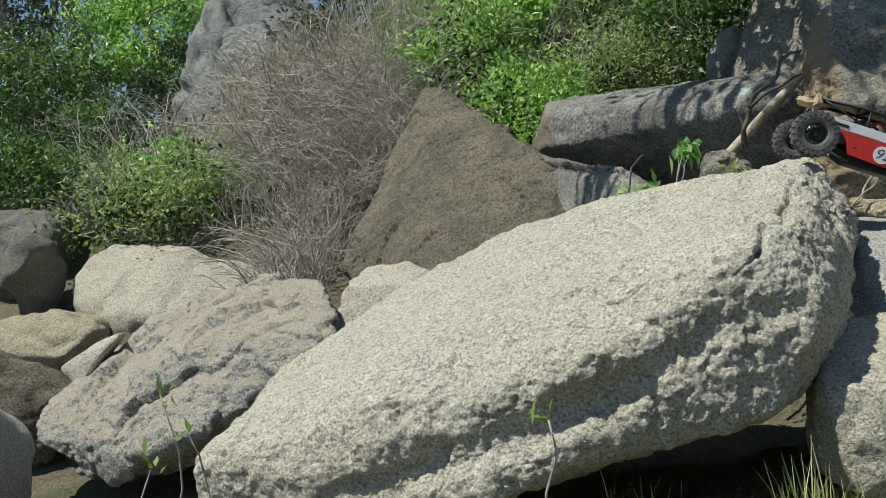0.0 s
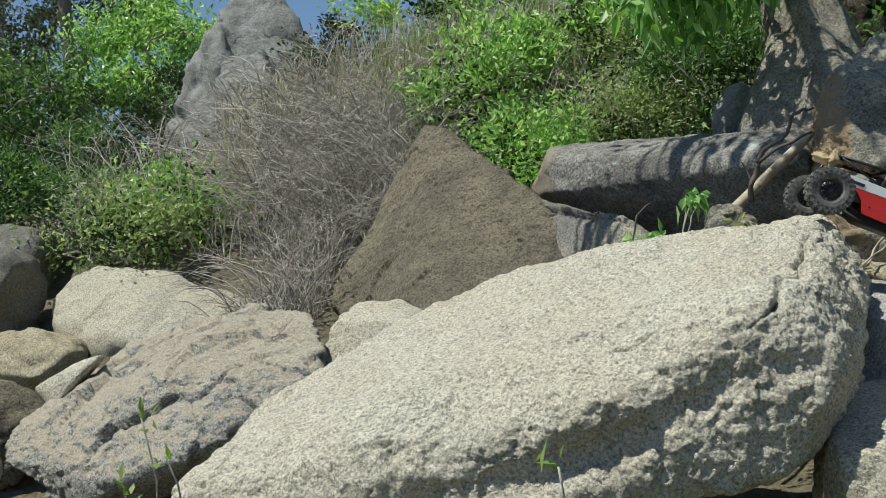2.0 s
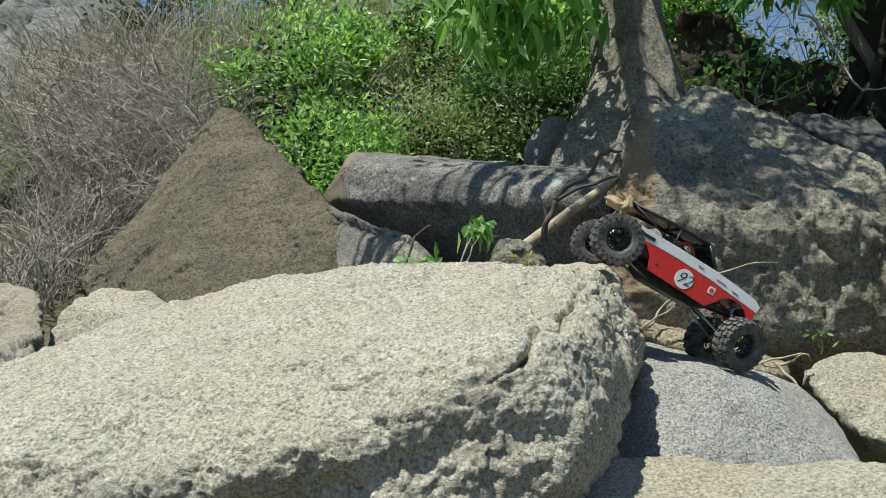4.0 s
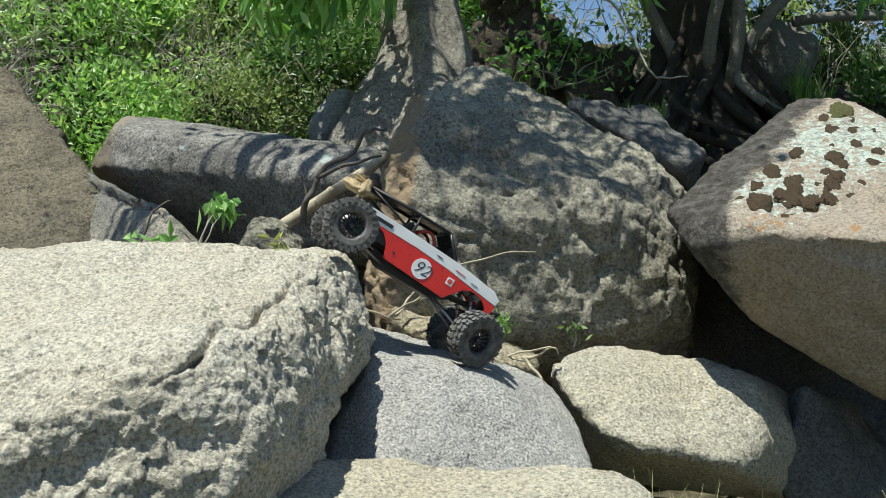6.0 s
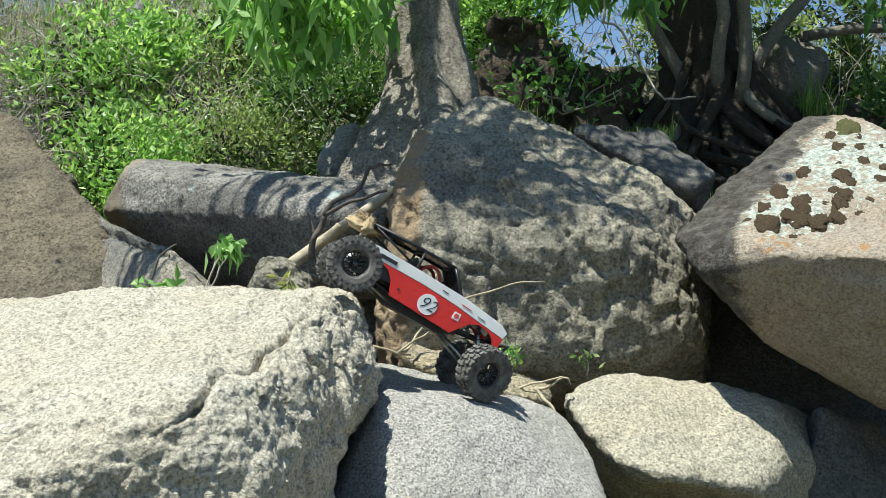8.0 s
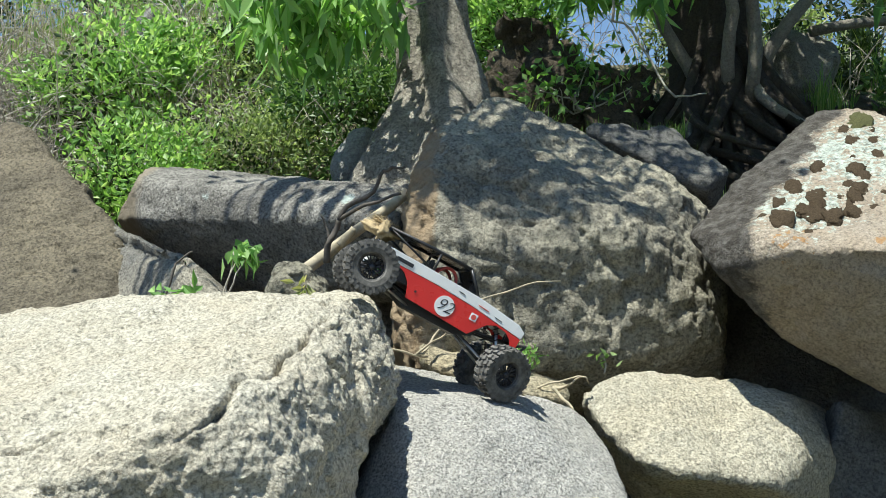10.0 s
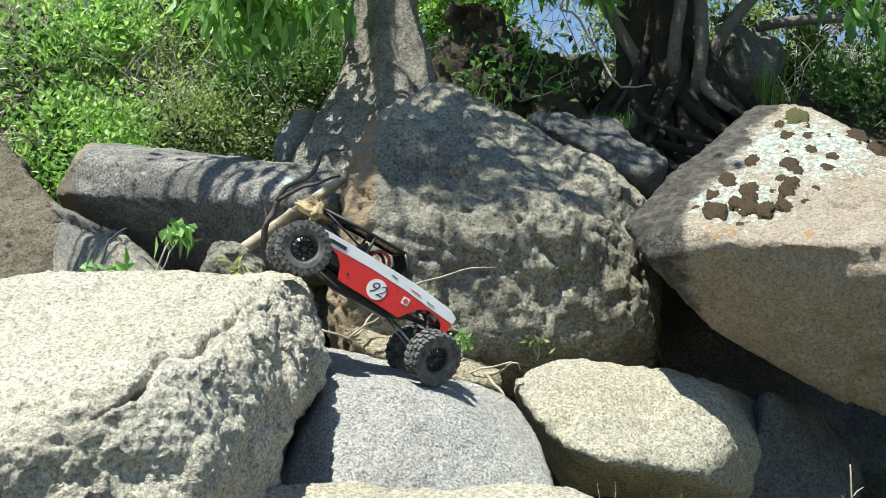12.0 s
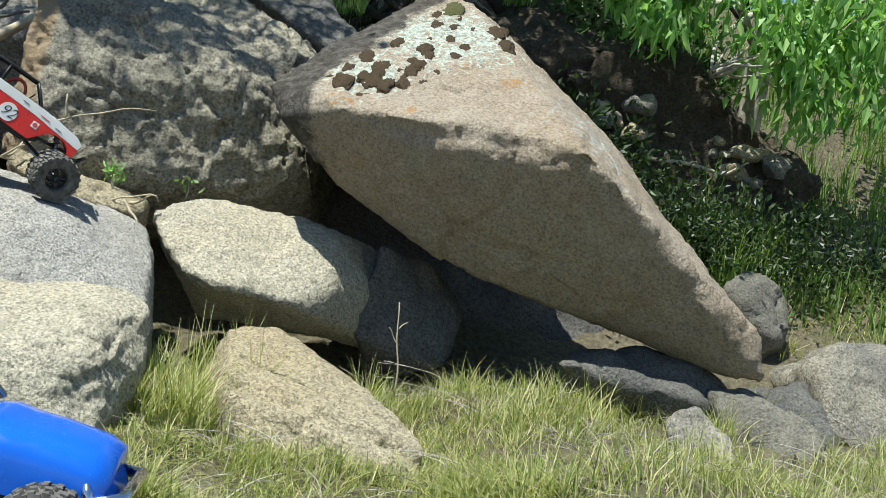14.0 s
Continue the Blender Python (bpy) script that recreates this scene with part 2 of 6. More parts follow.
def hull_planes(corners):
    bm = bmesh.new()
    for c in corners:
        bm.verts.new(c)
    bmesh.ops.convex_hull(bm, input=bm.verts)
    bm.normal_update()
    mid = sum((Vector(c) for c in corners), Vector()) / len(corners)
    planes = []
    for f in bm.faces:
        nrm, d = f.normal.copy(), f.normal.dot(f.calc_center_median())
        if nrm.dot(mid) > d:
            nrm, d = -nrm, -d
        if not any(nrm.dot(Vector(q[:3])) > 0.9995 for q in planes):
            planes.append((*nrm, d))
    bm.free()
    return np.array(planes)


def seg_dist(p, a, b):
    a, b = np.array(a), np.array(b)
    ab = b - a
    t = np.clip(((p - a) @ ab) / (ab @ ab), 0, 1)
    return np.linalg.norm(p - a - t[..., None] * ab, axis=-1)


def line_dist(p, nrm, line):
    """Distance from points of a surface to a line on it, mostly along the surface."""
    out = np.full(len(p), 9.0)
    for a, b in zip(line, line[1:]):
        a, b = np.array(a), np.array(b)
        ab = b - a
        t = np.clip(((p - a) @ ab) / (ab @ ab), 0, 1)
        d = p - a - t[:, None] * ab
        d = d - 0.85 * (d * nrm).sum(-1, keepdims=True) * nrm
        out = np.minimum(out, np.linalg.norm(d, axis=1))
    return out


def surface(field, lo, cell):
    """The zero surface of a field sampled on a grid, as vertices and quads (surface nets)."""
    inside = field < 0
    dims = np.array(field.shape) - 1
    total, count = np.zeros((*dims, 3)), np.zeros(dims)
    corner = [(i, j, k) for i in (0, 1) for j in (0, 1) for k in (0, 1)]

    def sub(a, c):
        return a[c[0]:c[0] + dims[0], c[1]:c[1] + dims[1], c[2]:c[2] + dims[2]]

    for a in corner:
        for ax in range(3):
            if a[ax]:
                continue
            b = tuple(1 if n == ax else v for n, v in enumerate(a))
            fa, fb = sub(field, a), sub(field, b)
            cross = (fa < 0) != (fb < 0)
            t = np.where(cross, fa / np.where(cross, fa - fb, 1), 0)
            for n in range(3):
                total[..., n] += np.where(cross, a[n] + (t if n == ax else 0), 0)
            count += cross
    active = count > 0
    index = np.full(dims, -1)
    index[active] = np.arange(active.sum())
    where = np.argwhere(active)
    verts = lo + cell * (where + total[active] / count[active][:, None])
    quads = []
    for ax in range(3):
        u, v = (ax + 1) % 3, (ax + 2) % 3
        sl0 = [slice(1, -1)] * 3
        sl0[ax] = slice(0, -1)
        sl1 = list(sl0)
        sl1[ax] = slice(1, None)
        s0, s1 = inside[tuple(sl0)], inside[tuple(sl1)]
        at = np.argwhere(s0 != s1)
        flip = s1[tuple(at.T)]
        base = at + 1
        base[:, ax] -= 1
        def cellid(du, dv):
            q = base.copy()
            q[:, u] -= du
            q[:, v] -= dv
            return index[tuple(q.T)]
        q = np.stack([cellid(1, 1), cellid(0, 1), cellid(0, 0), cellid(1, 0)], 1)
        q[flip] = q[flip][:, ::-1]
        quads.append(q)
    quads = np.concatenate(quads)
    return verts, quads[(quads >= 0).all(1)]


def mesh_from(name, verts, faces, material, smooth=True):
    """faces: an array of quads or triangles, or a list."""
    me = bpy.data.meshes.new(name)
    faces = np.asarray(faces)
    me.vertices.add(len(verts))
    me.vertices.foreach_set("co", np.asarray(verts, np.float32).ravel())
    k = faces.shape[1]
    me.loops.add(faces.size)
    me.loops.foreach_set("vertex_index", faces.astype(np.int32).ravel())
    me.polygons.add(len(faces))
    me.polygons.foreach_set("loop_start", np.arange(0, faces.size, k, dtype=np.int32))
    me.polygons.foreach_set("use_smooth", np.full(len(faces), smooth))
    me.materials.append(material)
    me.update(calc_edges=True)
    me.validate()
    return me


def normals_of(verts, quads):
    n = np.cross(verts[quads[:, 2]] - verts[quads[:, 0]], verts[quads[:, 3]] - verts[quads[:, 1]])
    out = np.stack([np.bincount(quads.ravel(), np.repeat(n[:, c], 4), len(verts)) for c in range(3)], 1)
    return out / np.maximum(np.linalg.norm(out, axis=1, keepdims=True), 1e-9)


def chips(p, scale, seed=0.0):
    """Broken facets: cells that each tilt their own way, with joints between them."""
    q = p * scale + 0.16 * np.stack([fbm(p + seed + k * 3.7, scale * 1.3, 3) for k in range(3)], -1)
    base = np.floor(q).astype(int)
    best, second = np.full(len(q), 9.0), np.full(len(q), 9.0)
    delta, cell = np.zeros_like(q), np.zeros_like(base)
    for dx in (-1, 0, 1):
        for dy in (-1, 0, 1):
            for dz in (-1, 0, 1):
                c = base + [dx, dy, dz]
                h = c + int(seed * 7)
                jit = np.stack([LATTICE[(h[:, 0] + a) % 48, (h[:, 1] + b) % 48, (h[:, 2] + d) % 48] for a, b, d in ((0, 0, 0), (11, 5, 29), (23, 37, 3))], -1)
                away = q - c - jit
                d2 = np.sqrt((away**2).sum(-1))
                nearer = d2 < best
                second = np.where(nearer, best, np.minimum(second, d2))
                best = np.where(nearer, d2, best)
                delta[nearer], cell[nearer] = away[nearer], c[nearer]
    pick = lambda a, b, d: LATTICE[(cell[:, 0] + a) % 48, (cell[:, 1] + b) % 48, (cell[:, 2] + d) % 48] - 0.5
    tilt = np.stack([pick(7, 1, 13), pick(19, 31, 2), pick(41, 9, 27)], -1)
    return 1.9 * (tilt * delta).sum(-1) + 0.35 * pick(3, 17, 33) - 0.16 * np.exp(-(((second - best) / 0.06) ** 2))


def subdivide(verts, quads):
    """Every quad into four."""
    nv, nq = len(verts), len(quads)
    e = np.sort(np.stack([quads, np.roll(quads, -1, 1)], -1).reshape(-1, 2), 1)
    key, inv = np.unique(e[:, 0] * nv + e[:, 1], return_inverse=True)
    mids = 0.5 * (verts[key // nv] + verts[key % nv])
    inv = inv.reshape(nq, 4) + nv
    centre = verts[quads].mean(1)
    c = nv + len(mids) + np.arange(nq)
    out = [np.stack([quads[:, k], inv[:, k], c, inv[:, k - 1]], 1) for k in range(4)]
    return np.concatenate([verts, mids, centre]), np.concatenate(out)


def rock(name, material, corners, label, cell=0.02, soft=0.03, lump=0.02, lump_scale=3.0, rough=0.006, rough_scale=18.0,
         grooves=(), cracks=(), zones=(), seed=0.0, category="boulder", group="boulders of the slope", chip=(), fine=False):
    """A boulder: a rounded block between its corners, with lumps, grooves (points, radius, depth), cracks, broken facets and a rough skin."""
    pts = np.array(corners, float)
    planes = hull_planes(corners)
    soft *= 0.42
    lo, hi = pts.min(0) - 0.08, pts.max(0) + 0.08
    shape = np.ceil((hi - lo) / cell).astype(int) + 1
    grid = np.stack(np.meshgrid(*(lo[n] + cell * np.arange(shape[n]) for n in range(3)), indexing="ij"), -1)
    dist = grid @ planes[:, :3].T.astype(np.float64) - planes[:, 3]
    top = dist.max(-1)
    field = top + soft * np.log(np.exp((dist - top[..., None]) / soft).sum(-1)) - soft * 0.35
    del dist
    field += lump * fbm(grid + seed, lump_scale, 3)
    for line, radius, depth in grooves:
        near = np.min([seg_dist(grid, a, b) for a, b in zip(line, line[1:])], 0)
        field += depth * np.exp(-((near / radius) ** 2))
    verts, quads = surface(field, lo, cell)
    for _ in range(int(fine)):
        verts, quads = subdivide(verts, quads)
    nrm = normals_of(verts, quads)
    off = rough * fbm(verts + seed, rough_scale, 4, 0.6) + 0.9 * rough * fbm(verts + seed, rough_scale * 0.45, 4, 0.6, True)
    for scale, amount in chip:
        off += amount * chips(verts, scale, seed + scale)
    for centre, radius, amount, scale in zones:
        d = np.linalg.norm(verts - np.array(centre), axis=1) / radius
        inside = np.flatnonzero(d < 2.2)
        off[inside] += np.exp(-d[inside] ** 2) * amount * (chips(verts[inside], scale, seed) + 0.4 * chips(verts[inside], scale * 2.1, seed + 1))
    for line, radius, depth in cracks:
        near = line_dist(verts, nrm, line) + 0.7 * radius * fbm(verts + seed, 34.0, 2)
        off -= depth * np.exp(-((near / radius) ** 2))
    verts = verts + nrm * off[:, None]
    base = np.array([pts[:, 0].mean(), pts[:, 1].mean(), pts[:, 2].min()])
    ob = new(name, mesh_from(name, verts - base, quads, material))
    ob.location = base
    return tagged(ob, label, category, group)

# ---- building kit ----
def part(name, me, parent, material=None, label="", at=None):
    """One mesh (a bmesh or a mesh) as a part of a thing."""
    if isinstance(me, bmesh.types.BMesh):
        data = bpy.data.meshes.new(name)
        me.to_mesh(data)
        me.free()
        me = data
    if material is not None and not me.materials:
        me.materials.append(material)
    ob = new(name, me)
    ob.parent = parent
    if at is not None:
        ob.matrix_basis = at
    return tagged(ob, label)


def tube(path, r0, r1=None, sides=6, cap=True):
    """A tapered tube along a path: vertices and quads."""
    path = np.asarray(path, float)
    r1 = r0 if r1 is None else r1
    k = len(path)
    tang = np.gradient(path, axis=0)
    tang /= np.maximum(np.linalg.norm(tang, axis=1, keepdims=True), 1e-9)
    ref = np.array([0.31, 0.17, 0.93]) if abs(tang[0] @ np.array([0.31, 0.17, 0.93])) < 0.9 else np.array([1.0, 0, 0])
    u = np.cross(tang, ref)
    u /= np.maximum(np.linalg.norm(u, axis=1, keepdims=True), 1e-9)
    w = np.cross(tang, u)
    rad = np.linspace(r0, r1, k)[:, None, None]
    a = np.linspace(0, 2 * np.pi, sides, endpoint=False)[None, :, None]
    v = path[:, None] + rad * (np.cos(a) * u[:, None] + np.sin(a) * w[:, None])
    ids = np.arange(k * sides).reshape(k, sides)
    nxt = np.roll(ids, -1, 1)
    q = np.stack([ids[:-1], nxt[:-1], nxt[1:], ids[1:]], -1).reshape(-1, 4)
    v = v.reshape(-1, 3)
    if cap and sides == 4:
        q = np.concatenate([q, [ids[0, ::-1]], [ids[-1]]])
    elif cap and sides == 6:
        q = np.concatenate([q, [ids[0, [3, 2, 1, 0]], ids[0, [5, 4, 3, 0]], ids[-1, :4], ids[-1, [0, 3, 4, 5]]]])
    elif cap and sides == 8:
        for r, s in ((ids[0, ::-1], 0), (ids[-1], 0)):
            q = np.concatenate([q, [r[[0, 1, 2, 3]], r[[0, 3, 4, 7]], r[[4, 5, 6, 7]]]])
    return v, q


def joined(pieces):
    vs, qs, off = [], [], 0
    for v, q in pieces:
        vs.append(v)
        qs.append(np.asarray(q) + off)
        off += len(v)
    return np.concatenate(vs), np.concatenate(qs)


def wander(a, b, rng, bend=0.1, k=7):
    """A bent path from a to b."""
    a, b = np.array(a, float), np.array(b, float)
    t = np.linspace(0, 1, k)[:, None]
    length = np.linalg.norm(b - a)
    p = a + (b - a) * t
    s = rng.normal(size=(4, 3)) * bend * length
    for n in range(4):
        p = p + s[n] * np.sin((n + 1) * np.pi * t) / (n + 1) ** 1.2
    return p


def leaf_mesh(name, pos, way, length, width, material, rng, fold=0.25, droop=0.0):
    """Many leaves: each a blade folded along its rib, from pos along way."""
    n = len(pos)
    way = way / np.maximum(np.linalg.norm(way, axis=1, keepdims=True), 1e-9)
    length = length * rng.uniform(0.6, 1.25, (n, 1))
    width = width * rng.uniform(0.7, 1.2, (n, 1))
    side = np.cross(way, rng.normal(size=(n, 3)))
    side /= np.maximum(np.linalg.norm(side, axis=1, keepdims=True), 1e-9)
    up = np.cross(side, way)
    drop = np.array([0, 0, -1.0]) * droop * length
    mid = pos + way * length * 0.45
    tip = pos + way * length + drop
    left, right = (mid + s * side * width * 0.5 + up * fold * width + drop * 0.3 for s in (1, -1))
    v = np.stack([pos, right, tip, left], 1).reshape(-1, 3)
    i = np.arange(n) * 4
    f = np.concatenate([np.stack([i, i + 1, i + 2], 1), np.stack([i, i + 2, i + 3], 1)])
    return mesh_from(name, v, f, material, smooth=False)


def clumped(rng, centre, radii, clumps, n, spread):
    """Points in clumps through an ellipsoid, denser at its skin, with the clumps' own centres."""
    c = rng.normal(size=(clumps, 3))
    c /= np.linalg.norm(c, axis=1, keepdims=True)
    c *= rng.uniform(0.25, 1.0, (clumps, 1)) ** 0.5
    c = np.array(centre) + c * np.array(radii)
    which = rng.integers(0, clumps, n)
    size = spread * rng.uniform(0.5, 1.4, clumps)
    p = c[which] + rng.normal(size=(n, 3)) * size[which][:, None] * np.array([1, 1, 0.75])
    return p, c


def bush(name, label, centre, radii, n, leaf, material, twig_mat, seed, clumps=26, spread=0.09, category="bush", group="bushes on the slope", droop=0.0, stems=10, stem_r=0.006, foot=None):
    rng = np.random.default_rng(seed)
    centre = np.array(centre, float)
    foot = centre - [0, 0, radii[2] * 0.95] if foot is None else np.array(foot, float)
    root = new(name)
    root.location = foot
    tagged(root, label, category, group)
    p, c = clumped(rng, centre, radii, clumps, n, spread)
    way = rng.normal(size=(n, 3)) + (p - centre) / np.array(radii) * 0.8 + [0, 0, 0.35 - 1.6 * droop]
    part("foliage", leaf_mesh("foliage", p - foot, way, leaf, leaf * 0.48, material, rng, droop=droop), root)
    # near-black leaves in the core paint the shade of the bush's gaps
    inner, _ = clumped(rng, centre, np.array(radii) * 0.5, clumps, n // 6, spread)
    part("inner_shade_foliage", leaf_mesh("inner_shade_foliage", inner - foot, rng.normal(size=(len(inner), 3)), leaf * 1.1, leaf * 0.55, LEAF_DARK_SHADE, rng), root, None, "inner leaves coloured dark for the shade in the gaps")
    pieces = []
    for k in range(min(stems, clumps)):
        a = foot + rng.normal(size=3) * [0.12, 0.12, 0.0] * radii[0]
        pieces.append(tube(wander(a, c[k], rng, 0.09) - foot, stem_r, stem_r * 0.35, 4))
    v, q = joined(pieces)
    part("stem", mesh_from("stem", v, q, twig_mat), root)
    return root


def grass(name, label, pos, length, material, seed, width=0.004, lean=0.5):
    """Bent blades from the points of pos, as one patch."""
    rng = np.random.default_rng(seed)
    n = len(pos)
    tuft = fbm(pos * [1, 1, 0] + seed, 5.0, 3, 0.6)[:, None]
    keep = (tuft[:, 0] + rng.uniform(-0.25, 0.25, n)) > -0.12
    pos, tuft = pos[keep], tuft[keep]
    n = len(pos)
    length = length * rng.uniform(0.35, 1.25, (n, 1)) * (1 + 1.1 * tuft)
    az = rng.uniform(0, 2 * np.pi, n)
    out = np.stack([np.cos(az), np.sin(az), 0 * az], 1) * rng.uniform(0.1, lean, (n, 1))
    side = np.stack([-np.sin(az), np.cos(az), 0 * az], 1)
    rows = []
    for t, w in ((0, 1.0), (0.4, 0.85), (0.75, 0.5), (1.0, 0.08)):
        c = pos + np.array([0, 0, 1.0]) * length * (t - 0.35 * t * t * np.linalg.norm(out, axis=1, keepdims=True)) + out * length * t**1.7
        rows += [c - side * width * w * 0.5, c + side * width * w * 0.5]
    v = np.stack(rows, 1).reshape(-1, 3)
    i = np.arange(n)[:, None] * 8
    f = np.concatenate([i + np.array([[a, a + 1, a + 3, a + 2]]) for a in (0, 2, 4)])
    return tagged(new(name, mesh_from(name, v, f, material, smooth=False)), label, "grass", kind="stuff")


def over_hill(rng, n, x0, x1, y0, y1, low=-0.02):
    x, y = rng.uniform(x0, x1, n), rng.uniform(y0, y1, n)
    gp_ = np.stack([x, y, 0 * x], -1)
    return np.stack([x, y, hill(x, y) + 0.05 * fbm(gp_, 1.7, 4) + 0.015 * fbm(gp_, 9.0, 3) + low], -1)


def slab_bm(poly, y0, y1, bevel=0.0015):
    """A plate: the outline in x and z, from y0 to y1, with softened edges."""
    bm = bmesh.new()
    a = [bm.verts.new((x, y0, z)) for x, z in poly]
    f = bm.faces.new(a)
    r = bmesh.ops.extrude_face_region(bm, geom=[f])
    bmesh.ops.translate(bm, verts=[g for g in r["geom"] if isinstance(g, bmesh.types.BMVert)], vec=(0, y1 - y0, 0))
    bmesh.ops.recalc_face_normals(bm, faces=bm.faces)
    if bevel:
        bmesh.ops.bevel(bm, geom=list(bm.edges), offset=bevel, segments=2, affect="EDGES", clamp_overlap=True)
    bmesh.ops.triangulate(bm, faces=[f for f in bm.faces if len(f.verts) > 4])
    return bm


def box_bm(size, at=(0, 0, 0), bevel=0.002, turn=None):
    bm = bmesh.new()
    bmesh.ops.create_cube(bm, size=1)
    bmesh.ops.scale(bm, vec=size, verts=bm.verts)
    if bevel:
        bmesh.ops.bevel(bm, geom=list(bm.edges), offset=bevel, segments=2, affect="EDGES", clamp_overlap=True)
    if turn is not None:
        bmesh.ops.transform(bm, matrix=turn, verts=bm.verts)
    bmesh.ops.translate(bm, vec=at, verts=bm.verts)
    return bm


def tube_me(name, path, r0, r1=None, sides=8, material=None):
    v, q = tube(path, r0, r1, sides)
    return mesh_from(name, v, q, material)

# ---- ground ----
def smooth(a, b, v):
    t = np.clip((v - a) / (b - a), 0, 1)
    return t * t * (3 - 2 * t)


def hill(x, y):
    """Height of the slope behind and between the boulders."""
    x, y = np.asarray(x, float), np.asarray(y, float)
    z = 0.34 + 0.62 * smooth(3.3, 4.9, y) + 0.62 * np.clip(y - 4.7, 0, 2.6) * (1 - 0.35 * smooth(-2.4, -4.2, x))
    z = z + 0.10 * np.clip(y - 7.3, 0, 6) - 0.12 * np.clip(y - 14, 0, 200) * 0.3
    z = z - 0.10 * smooth(2.3, 0.4, y) + (0.13 + 0.11 * smooth(1.25, 1.7, x)) * smooth(0.3, 0.7, x) * smooth(1.4, 2.2, y) * (1 - smooth(3.1, 3.7, y))
    z = z + 0.275 * np.exp(-(((x - 0.56) / 0.40) ** 4) - ((y - 1.62) / 0.30) ** 4)
    return z


gx = np.concatenate([-np.geomspace(60, 4.2, 22), np.linspace(-4, 4.4, 150), np.geomspace(4.6, 60, 22)])
gy = np.concatenate([-np.geomspace(60, 1.0, 18), np.linspace(-0.8, 8.5, 165), np.geomspace(8.7, 90, 26)])
GX, GY = np.meshgrid(gx, gy, indexing="ij")
gp = np.stack([GX, GY, 0 * GX], -1)
GZ = hill(GX, GY) + 0.05 * fbm(gp, 1.7, 4) + 0.015 * fbm(gp, 9.0, 3)
ids = np.arange(GX.size).reshape(GX.shape)
gq = np.stack([ids[:-1, :-1], ids[1:, :-1], ids[1:, 1:], ids[:-1, 1:]], -1).reshape(-1, 4)


def soil():
    m, n, l, b = mat_new("soil_and_litter")
    v = coords(n, l)
    f = ramp(n, l, noise_tex(n, l, v, 2.3, 6, 0.65), (0.3, (0.10, 0.083, 0.052)), (0.5, (0.20, 0.17, 0.105)), (0.7, (0.13, 0.135, 0.06)))
    g = ramp(n, l, noise_tex(n, l, v, 60, 4, 0.7), (0.3, 0.45), (0.7, 1.3))
    l.new(mix(n, l, 1.0, f, g, "MULTIPLY"), b.inputs["Base Color"])
    b.inputs["Roughness"].default_value = 0.95
    add_bump(n, l, b, noise_tex(n, l, v, 40, 6, 0.7), 1.0, 0.03)
    return m


ground = new("ground", mesh_from("ground", np.stack([GX, GY, GZ], -1).reshape(-1, 3), gq, soil()))
tagged(ground, "dark soil slope with leaf litter and grass between boulders", "ground", kind="structure")

